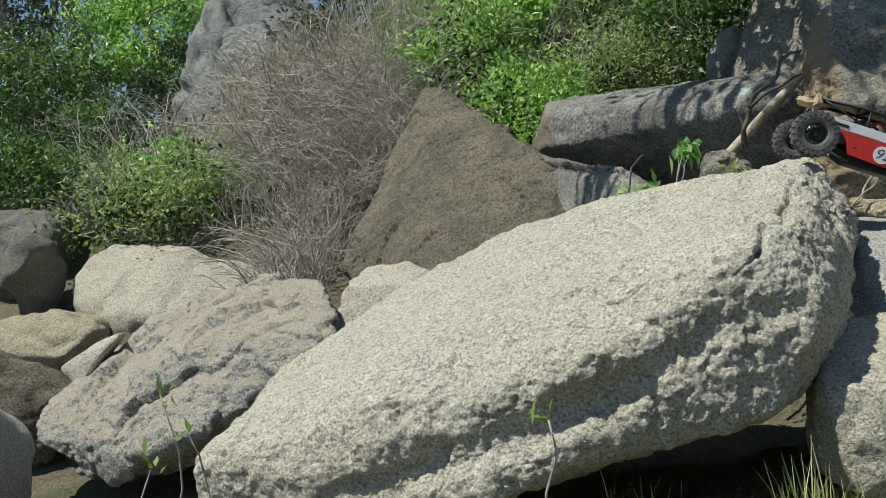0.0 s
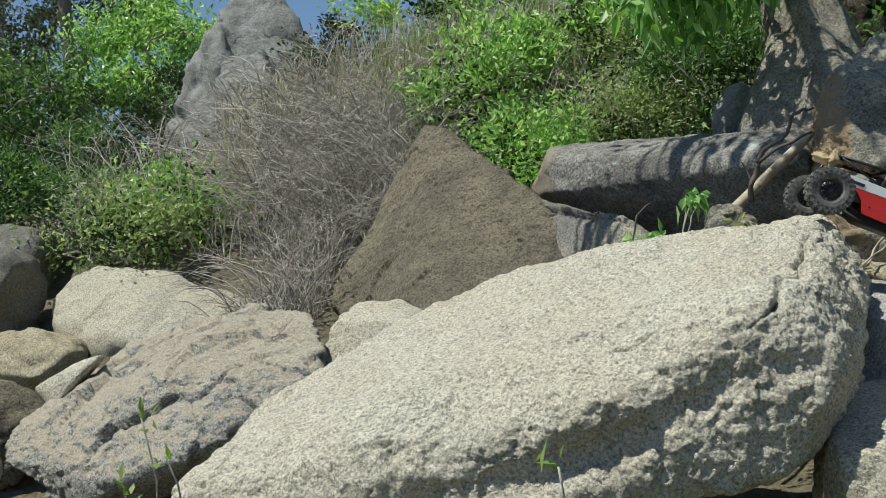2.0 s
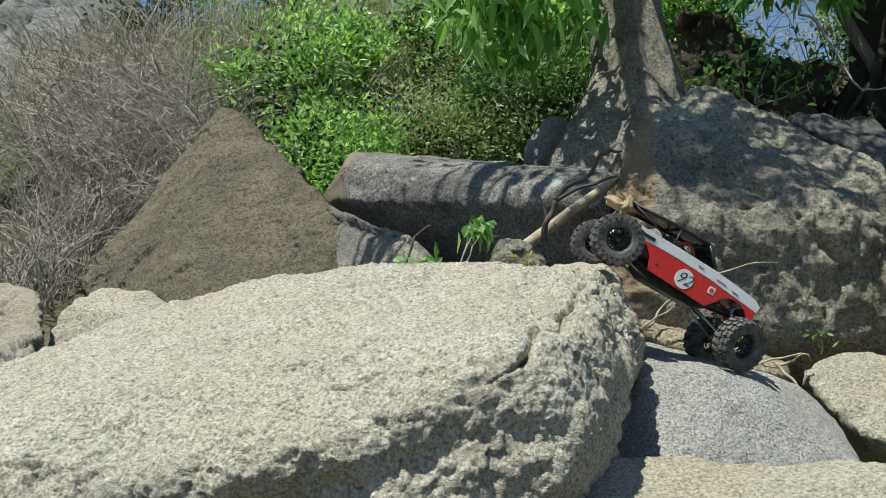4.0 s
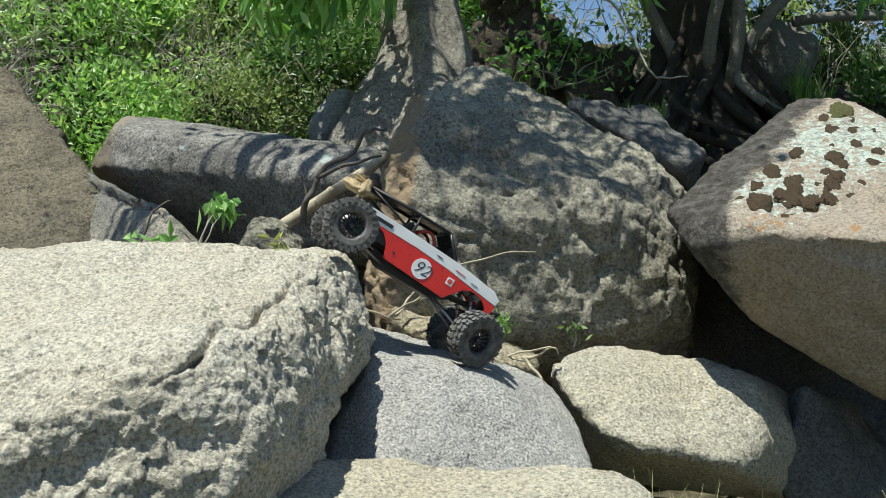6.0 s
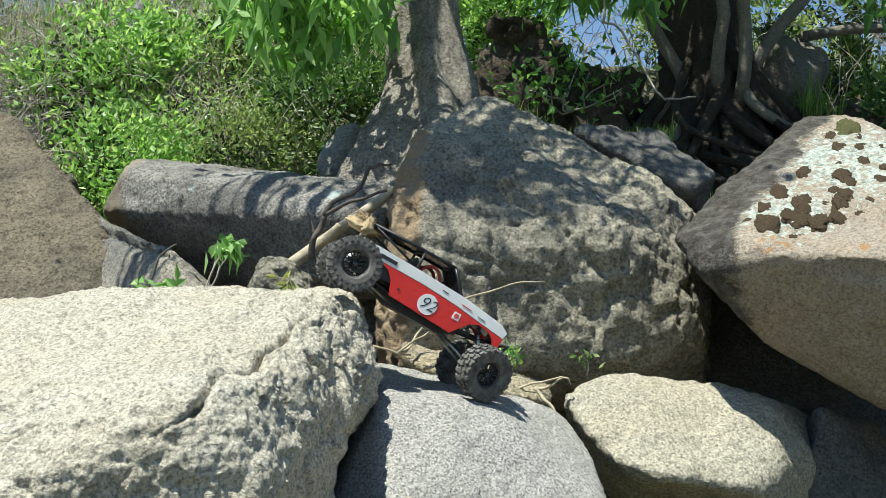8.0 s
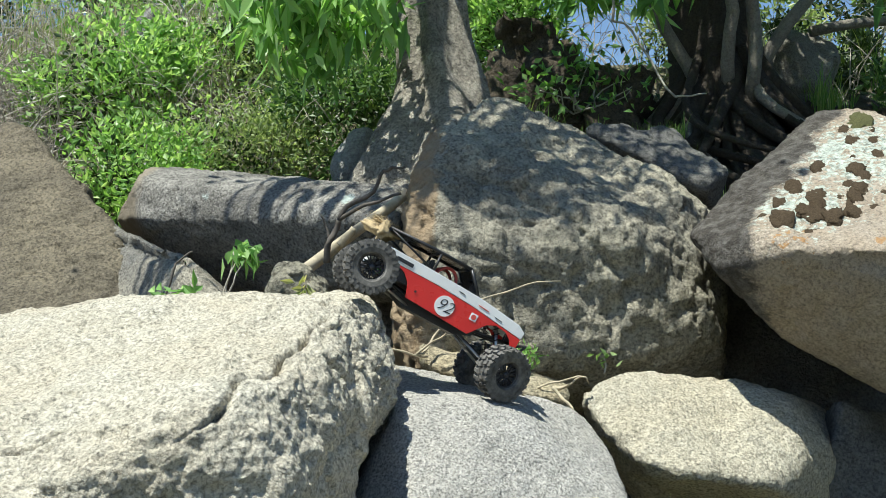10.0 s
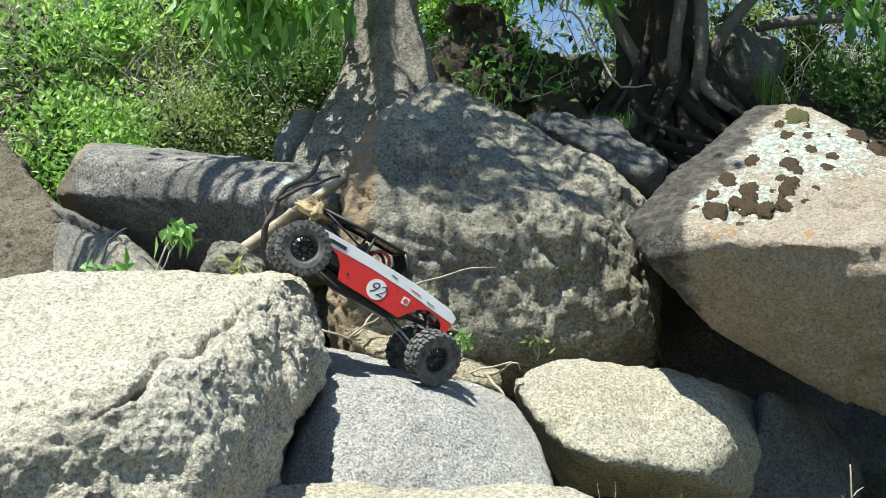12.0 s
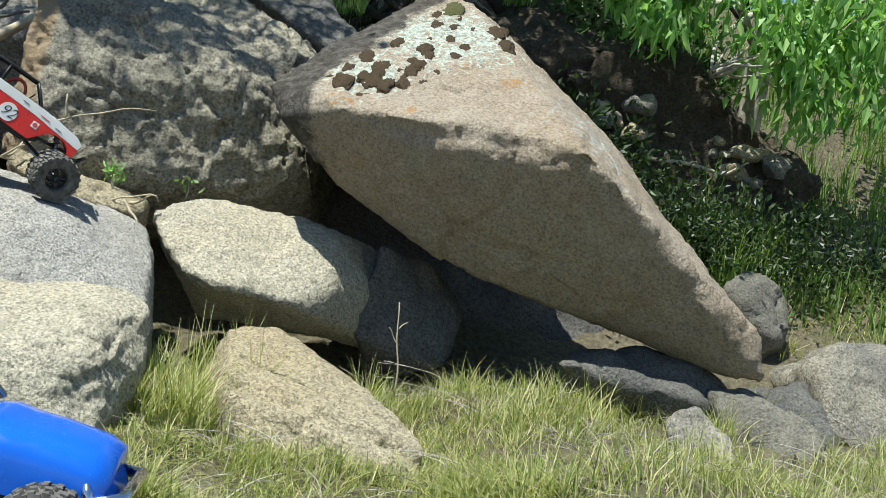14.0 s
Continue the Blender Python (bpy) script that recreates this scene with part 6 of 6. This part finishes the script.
# ---- trees ----
def tree(name, label, trunk, limbs, crowns, bark, leaf_mat, leaf, seed, limb_bark=None, droop=0.2):
    """trunk: rows of (place, radius); limbs: (from, to, r0, r1); crowns: (centre, radii, leaves, clumps, spread)."""
    rng = np.random.default_rng(seed)
    base = np.array(trunk[0][0], float)
    root = new(name)
    root.location = base
    tagged(root, label, "tree")
    pts = np.array([p for p, _ in trunk], float)
    rad = np.array([r for _, r in trunk])
    t = np.linspace(0, len(pts) - 1, len(pts) * 16)
    path = np.stack([np.interp(t, np.arange(len(pts)), pts[:, n]) for n in range(3)], 1)
    path = path + 0.02 * fbm(path, 3.0, 2)[:, None] * [1, 1, 0]
    rr = np.interp(t, np.arange(len(pts)), rad)
    a = np.linspace(0, 2 * np.pi, 120, endpoint=False)
    ring = np.stack([np.cos(a), np.sin(a), 0 * a], 1)
    v = path[:, None] + rr[:, None, None] * ring[None]
    flute = 1 + 0.20 * fbm(v * [1, 1, 0.16] + seed, 6.0, 3) + 0.10 * np.sin(a * 5 + 1.5 * path[:, 2:3]) + 0.055 * fbm(v * [1, 1, 0.14] + seed, 30.0, 3, 0.6, True)
    v = path[:, None] + rr[:, None, None] * ring[None] * flute[..., None]
    ids = np.arange(v.shape[0] * 120).reshape(-1, 120)
    nxt = np.roll(ids, -1, 1)
    q = np.stack([ids[:-1], nxt[:-1], nxt[1:], ids[1:]], -1).reshape(-1, 4)
    part("trunk", mesh_from("trunk", v.reshape(-1, 3) - base, q, bark), root)
    for frm, to, r0, r1 in limbs:
        lv, lq = tube(wander(frm, to, rng, 0.06, 10) - base, r0, r1, 8)
        part("limb", mesh_from("limb", lv, lq, limb_bark or bark), root)
    for centre, radii, n, clumps, spread in crowns:
        p, c = clumped(rng, centre, radii, clumps, n, spread)
        way = rng.normal(size=(n, 3)) + [0, 0, -1.2 * droop]
        part("crown", leaf_mesh("crown", p - base, way, leaf, leaf * 0.5, leaf_mat, rng, droop=droop), root)
        tw = []
        start = np.array(limbs[0][1] if limbs else trunk[-1][0], float)
        for k in range(0, clumps, 2):
            s = np.array(min((np.array(l[1], float) for l in limbs), key=lambda e: np.linalg.norm(e - c[k]))) if limbs else start
            tw.append(tube(wander(s, c[k], rng, 0.08) - base, 0.012 * leaf / 0.08, 0.004 * leaf / 0.08, 4))
        tv, tq = joined(tw)
        part("branchwork", mesh_from("branchwork", tv, tq, bark), root)
    return root


# the grey trunk that leans over the blocky boulder, with its drooping leaves
# the three crowns at z 3.6 are unseen, added to dapple the boulders
tree("tree", "old grey-barked tree with a flared trunk and drooping leaves",
     [((0.20, 4.75, 0.95), 0.34), ((0.22, 4.78, 1.35), 0.30), ((0.24, 4.85, 1.60), 0.25), ((0.24, 4.92, 1.85), 0.18), ((0.18, 5.0, 2.15), 0.125), ((0.14, 5.05, 2.6), 0.11), ((0.0, 4.9, 3.3), 0.09)],
     [((0.14, 5.05, 2.55), (-0.35, 4.75, 2.45), 0.045, 0.015), ((0.0, 4.9, 3.3), (-1.5, 3.3, 3.6), 0.07, 0.02), ((0.0, 4.9, 3.3), (-0.5, 3.2, 3.6), 0.06, 0.02), ((0.14, 5.05, 2.6), (0.3, 4.6, 2.35), 0.03, 0.01)],
     [((-0.22, 4.75, 2.2), (0.34, 0.25, 0.2), 300, 16, 0.065), ((-0.55, 3.63, 3.6), (1.0, 0.42, 0.22), 320, 110, 0.14), ((-0.28, 3.33, 3.6), (0.62, 0.36, 0.2), 110, 50, 0.12), ((0.37, 4.0, 3.6), (0.4, 0.3, 0.2), 170, 60, 0.12), ((-0.26, 4.7, 2.02), (0.13, 0.12, 0.11), 110, 7, 0.05), ((-0.02, 4.65, 2.18), (0.28, 0.15, 0.10), 150, 12, 0.06)],
     BARK, LEAF_FIG, 0.085, 51, droop=0.55)

# the fig with the bare root ball
fig_stems = [((1.42, 6.0, 2.16), (1.02, 5.95, 3.1), 0.032, 0.024), ((1.55, 5.92, 2.08), (1.28, 5.95, 3.1), 0.033, 0.024), ((1.64, 5.92, 2.08), (1.69, 5.9, 3.2), 0.034, 0.026), ((1.64, 5.95, 2.10), (2.15, 6.0, 3.1), 0.034, 0.026), ((1.45, 6.1, 2.4), (0.85, 6.2, 2.95), 0.03, 0.02), ((2.0, 6.2, 2.5), (2.9, 6.2, 2.75), 0.028, 0.02), ((2.6, 6.2, 2.7), (3.3, 6.0, 2.2), 0.03, 0.012)]
# first two crowns are unseen, set towards the sun to shade roots and bank
fig = tree("tree", "dark many-stemmed fig tree on a bare root ball",
     [((1.56, 6.2, 1.35), 0.66), ((1.56, 6.2, 1.75), 0.46), ((1.55, 6.18, 2.0), 0.30), ((1.53, 6.15, 2.2), 0.20), ((1.52, 6.15, 2.4), 0.18), ((1.5, 6.15, 2.75), 0.16), ((1.5, 6.15, 3.1), 0.10)],
     fig_stems, [((0.86, 4.93, 4.1), (1.25, 1.0, 0.4), 2000, 60, 0.18), ((1.15, 5.5, 3.6), (1.1, 0.7, 0.3), 2200, 60, 0.16), ((0.95, 5.6, 2.62), (0.32, 0.25, 0.16), 160, 12, 0.06), ((2.5, 5.4, 2.45), (0.5, 0.4, 0.22), 320, 22, 0.08), ((1.5, 6.6, 3.6), (1.8, 0.8, 0.5), 2400, 50, 0.2), ((1.0, 6.4, 2.85), (0.5, 0.3, 0.16), 420, 20, 0.08)],
     DARKBARK, LEAF_FIG, 0.095, 52, STEMBARK, droop=0.5)
rng = np.random.default_rng(53)
fig_base = np.array(fig.location)
for k in range(38):
    a = radians(rng.uniform(175, 365))
    u = np.linspace(0, 1, 14)
    r = 0.14 + 0.78 * u**1.25 * rng.uniform(0.7, 1.1)
    az = a + 0.9 * rng.normal() * u**1.5 + 0.2 * np.sin(u * rng.uniform(4, 9) + rng.uniform(0, 6))
    z = rng.uniform(2.0, 2.4) - (0.62 + 0.25 * rng.uniform()) * u**0.9
    path = np.stack([1.55 + r * np.cos(az), 6.08 + 0.85 * r * np.sin(az), z], 1)
    part("root", tube_me("root", path - fig_base, rng.uniform(0.022, 0.05), 0.012, 8, STEMBARK if k % 7 == 0 else ROOTBARK), fig)

# leafy branches over the bank
tree("tree", "slender tree with long bright hanging leaves over the bank",
     [((3.2, 5.6, 1.3), 0.06), ((3.15, 5.5, 2.0), 0.05), ((3.0, 5.2, 2.8), 0.035)],
     [((3.15, 5.5, 2.0), (2.5, 5.0, 2.15), 0.025, 0.008), ((3.05, 5.3, 2.5), (3.3, 4.8, 2.2), 0.025, 0.008), ((3.1, 5.4, 2.2), (2.7, 4.9, 1.75), 0.02, 0.006)],
     [((2.65, 5.0, 2.12), (0.42, 0.3, 0.24), 850, 30, 0.08), ((3.25, 4.8, 2.02), (0.45, 0.3, 0.40), 1700, 40, 0.09), ((3.9, 5.2, 2.3), (0.5, 0.3, 0.4), 900, 26, 0.09)],
     TWIG, LEAF_FIG, 0.068, 54, droop=0.6)

# tall trees far behind the boulders
for k, (x, y, top, rx, rz, n, mt) in enumerate(((-7.6, 12.0, 5.6, 1.5, 1.7, 11000, LEAF_GREY), (-9.6, 13.5, 5.2, 1.8, 2.0, 11000, LEAF_GREY), (-6.1, 11.2, 3.75, 0.75, 0.75, 7000, LEAF), (-7.2, 10.5, 3.2, 0.8, 0.7, 6000, LEAF_TREE), (-9.0, 11.0, 3.3, 1.1, 0.9, 7000, LEAF_TREE), (-6.6, 14.5, 3.4, 1.3, 0.9, 7000, LEAF_DARK_SHADE))):
    z0 = float(hill(x, y)) - 0.1
    tree("tree", "tall open-crowned tree on the far slope" if rx > 1 else "bright rounded tree on the far slope",
         [((x, y, z0), 0.12), ((x + 0.1, y, z0 + 0.8), 0.10), ((x, y, top), 0.05)],
         [((x, y, z0 + 0.9), (x - 0.8 * rx, y, top - 0.2), 0.05, 0.02), ((x, y, z0 + 1.1), (x + 0.7 * rx, y - 0.2, top + 0.2), 0.05, 0.02), ((x, y, top - 0.4), (x + 0.1, y, top + 0.6 * rz), 0.04, 0.015), ((x, y, z0 + 0.6), (x + 0.6 * rx, y, top - 0.9), 0.04, 0.015)],
         [((x, y, top), (rx, 0.8, rz), n, 60, 0.16)], TWIG if k % 2 else BARK, mt, 0.075, 60 + k, droop=0.15)


# ---- dead wood and small plants ----
def dead_branch(name, label, runs, material, seed, at):
    rng = np.random.default_rng(seed)
    at = np.array(at, float)
    pieces = [tube(wander(a, b, rng, bend, 9) - at, r0, r1, 8) for a, b, r0, r1, bend in runs]
    v, q = joined(pieces)
    ob = new(name, mesh_from(name, v, q, material))
    ob.location = at
    return tagged(ob, label, "branch")


dead_branch("dead_branch", "thick bleached dead branch lying between boulders", [((-0.12, 3.86, 1.17), (0.16, 4.0, 1.42), 0.018, 0.015, 0.02), ((-0.02, 3.88, 1.25), (0.02, 3.88, 1.30), 0.012, 0.01, 0.02)], DEADWOOD, 71, (-0.12, 3.86, 1.17))
dead_branch("dead_branch", "dark forked dead branch leaning on the rock", [((-0.05, 3.85, 1.2), (-0.02, 3.84, 1.32), 0.010, 0.008, 0.05), ((-0.02, 3.84, 1.32), (0.10, 3.82, 1.46), 0.008, 0.0045, 0.08), ((-0.02, 3.84, 1.32), (0.15, 3.84, 1.40), 0.0065, 0.0035, 0.06), ((0.10, 3.82, 1.46), (0.16, 3.8, 1.47), 0.006, 0.003, 0.1), ((-0.04, 3.85, 1.26), (-0.07, 3.84, 1.33), 0.005, 0.002, 0.08)], DARKWOOD, 72, (-0.05, 3.85, 1.2))
dead_branch("dead_twig", "pale dead twigs sprouting from a crevice", [((0.22, 3.42, 0.97), (0.36, 3.5, 1.10), 0.003, 0.003, 0.05), ((0.36, 3.5, 1.10), (0.58, 3.62, 1.165), 0.003, 0.0015, 0.04), ((0.355, 3.5, 1.10), (0.35, 3.5, 1.165), 0.004, 0.002, 0.06), ((0.22, 3.42, 0.97), (0.30, 3.42, 1.04), 0.003, 0.002, 0.08), ((0.15, 3.42, 0.985), (0.25, 3.44, 0.965), 0.003, 0.002, 0.06)], DEADWOOD, 73, (0.22, 3.42, 0.97))
dead_branch("dead_twig", "bent dry twig standing on the boulder's back", [((-0.41, 3.44, 1.03), (-0.375, 3.45, 1.17), 0.0032, 0.0028, 0.03), ((-0.375, 3.45, 1.17), (-0.335, 3.45, 1.20), 0.0028, 0.002, 0.06)], DARKWOOD, 74, (-0.43, 3.46, 1.03))
dead_branch("dead_twig", "pale twigs lying by the small rock", [((-0.28, 3.44, 1.055), (-0.12, 3.6, 1.10), 0.006, 0.005, 0.04), ((-0.2, 3.5, 1.07), (-0.1, 3.5, 1.09), 0.004, 0.003, 0.06)], TWIG, 75, (-0.28, 3.44, 1.055))
dead_branch("dead_twig", "scrap of pale bark and twigs in the gap", [((0.55, 3.42, 0.905), (0.60, 3.38, 0.85), 0.005, 0.003, 0.05), ((0.50, 3.45, 0.89), (0.64, 3.45, 0.915), 0.003, 0.002, 0.12), ((0.56, 3.46, 0.90), (0.62, 3.44, 0.93), 0.005, 0.002, 0.1)], DEADWOOD, 76, (0.55, 3.42, 0.905))
dead_branch("dead_branch", "two long bare pale sticks among shrubs", [((-1.24, 6.9, 2.45), (-1.0, 6.6, 2.0), 0.010, 0.008, 0.03), ((-1.3, 6.7, 2.3), (-1.12, 6.5, 1.95), 0.008, 0.006, 0.05)], DEADWOOD, 77, (-1.24, 6.9, 2.45))
dead_branch("dead_branch", "drooping bare vine on the crest", [((0.95, 5.6, 2.75), (0.95, 5.55, 2.35), 0.006, 0.006, 0.06), ((0.95, 5.55, 2.35), (1.22, 5.5, 2.02), 0.006, 0.005, 0.06), ((1.22, 5.5, 2.02), (1.35, 5.5, 2.04), 0.005, 0.003, 0.1)], TWIG, 78, (0.95, 5.6, 2.75))
dead_branch("dead_branch", "pale bare branch on the dark bank", [((2.55, 5.1, 1.38), (2.9, 5.05, 1.36), 0.010, 0.008, 0.05), ((2.9, 5.05, 1.36), (3.0, 5.05, 1.43), 0.008, 0.004, 0.06)], DEADWOOD, 79, (2.55, 5.1, 1.38))
dead_branch("dead_branch", "pale bare branch on the dark bank", [((2.3, 5.2, 1.78), (2.65, 5.2, 1.76), 0.010, 0.007, 0.05)], DEADWOOD, 80, (2.3, 5.2, 1.78))


def sprig(name, label, foot, tips, leaf, n, material, seed, droop=0.6, stem=0.003, category="plant", scatter=1.0, wide=0.42):
    """A small plant: stems from foot to tips, with a tuft of leaves at each tip."""
    rng = np.random.default_rng(seed)
    foot = np.array(foot, float)
    root = new(name)
    root.location = foot
    tagged(root, label, category)
    v, q = joined([tube(wander(foot, t, rng, 0.07) - foot, stem, stem * 0.6, 6) for t in tips])
    part("stem", mesh_from("stem", v, q, TWIG), root)
    p = np.concatenate([np.array(t) - foot + rng.normal(size=(n, 3)) * 0.012 for t in tips])
    way = scatter * rng.normal(size=(len(p), 3)) + [0, 0, 0.3 - 1.5 * droop]
    part("foliage", leaf_mesh("foliage", p, way, leaf, leaf * wide, material, rng, droop=droop), root)
    return root


sprig("seedling", "seedling with a tuft of drooping bright leaves", (-0.265, 3.42, 1.05), [(-0.232, 3.44, 1.205), (-0.195, 3.44, 1.195), (-0.213, 3.44, 1.21)], 0.040, 13, LEAF_FIG, 81, 0.35, 0.0026, "plant", 0.55, 0.55)
mv = np.array([q.co for q in main_rock.data.vertices]) + np.array(main_rock.location)
near_leaf = mv[((mv[:, 0] + 0.335) ** 2 + (mv[:, 1] - 3.36) ** 2) < 0.05**2]
leaf_z = float(near_leaf[:, 2].max())
sprig("seedling", "flattened green leaves lying on the boulder", (-0.335, 3.37, leaf_z - 0.01), [(-0.375, 3.36, leaf_z + 0.006), (-0.335, 3.35, leaf_z + 0.012), (-0.295, 3.36, leaf_z + 0.008)], 0.05, 9, LEAF_FIG, 82, 0.1, 0.002)
sprig("seedling", "tiny yellow-green tuft on the small rock", (-0.085, 3.62, 1.10), [(-0.085, 3.62, 1.125)], 0.05, 14, STRAW, 83, 0.3)
sprig("weed", "small bright green weed in the crevice", (0.50, 3.55, 0.93), [(0.50, 3.56, 0.985), (0.515, 3.56, 0.97), (0.49, 3.55, 0.975)], 0.026, 16, LEAF_FIG, 84, 0.1)
sprig("weed", "small dark weed in the hollow", (0.70, 3.62, 0.93), [(0.70, 3.63, 0.97)], 0.025, 14, LEAF, 85, 0.1)
dead_branch("dead_twig", "bare dry stalk standing before the hollow", [((1.31, 3.0, 0.55), (1.285, 3.0, 0.785), 0.0026, 0.0016, 0.02), ((1.30, 3.0, 0.68), (1.27, 3.0, 0.72), 0.0016, 0.001, 0.05), ((1.295, 3.0, 0.72), (1.315, 3.0, 0.74), 0.0016, 0.001, 0.05)], DEADWOOD, 87, (1.31, 3.0, 0.55))
for k, (x, y, h) in enumerate(((-0.36, 1.62, 0.24), (-1.18, 2.0, 0.36), (-1.12, 2.02, 0.26), (-1.22, 1.98, 0.2))):
    rng = np.random.default_rng(90 + k)
    z0 = float(hill(x, y))
    top = 0.74 if k == 0 else (0.80, 0.72, 0.66)[k - 1]
    sprig("grass_stalk", "single thin green grass stalk", (x, y, z0), [(x + rng.normal() * 0.01, y, top)], 0.03, 5, GRASS, 95 + k, -0.3, 0.0028, "grass")
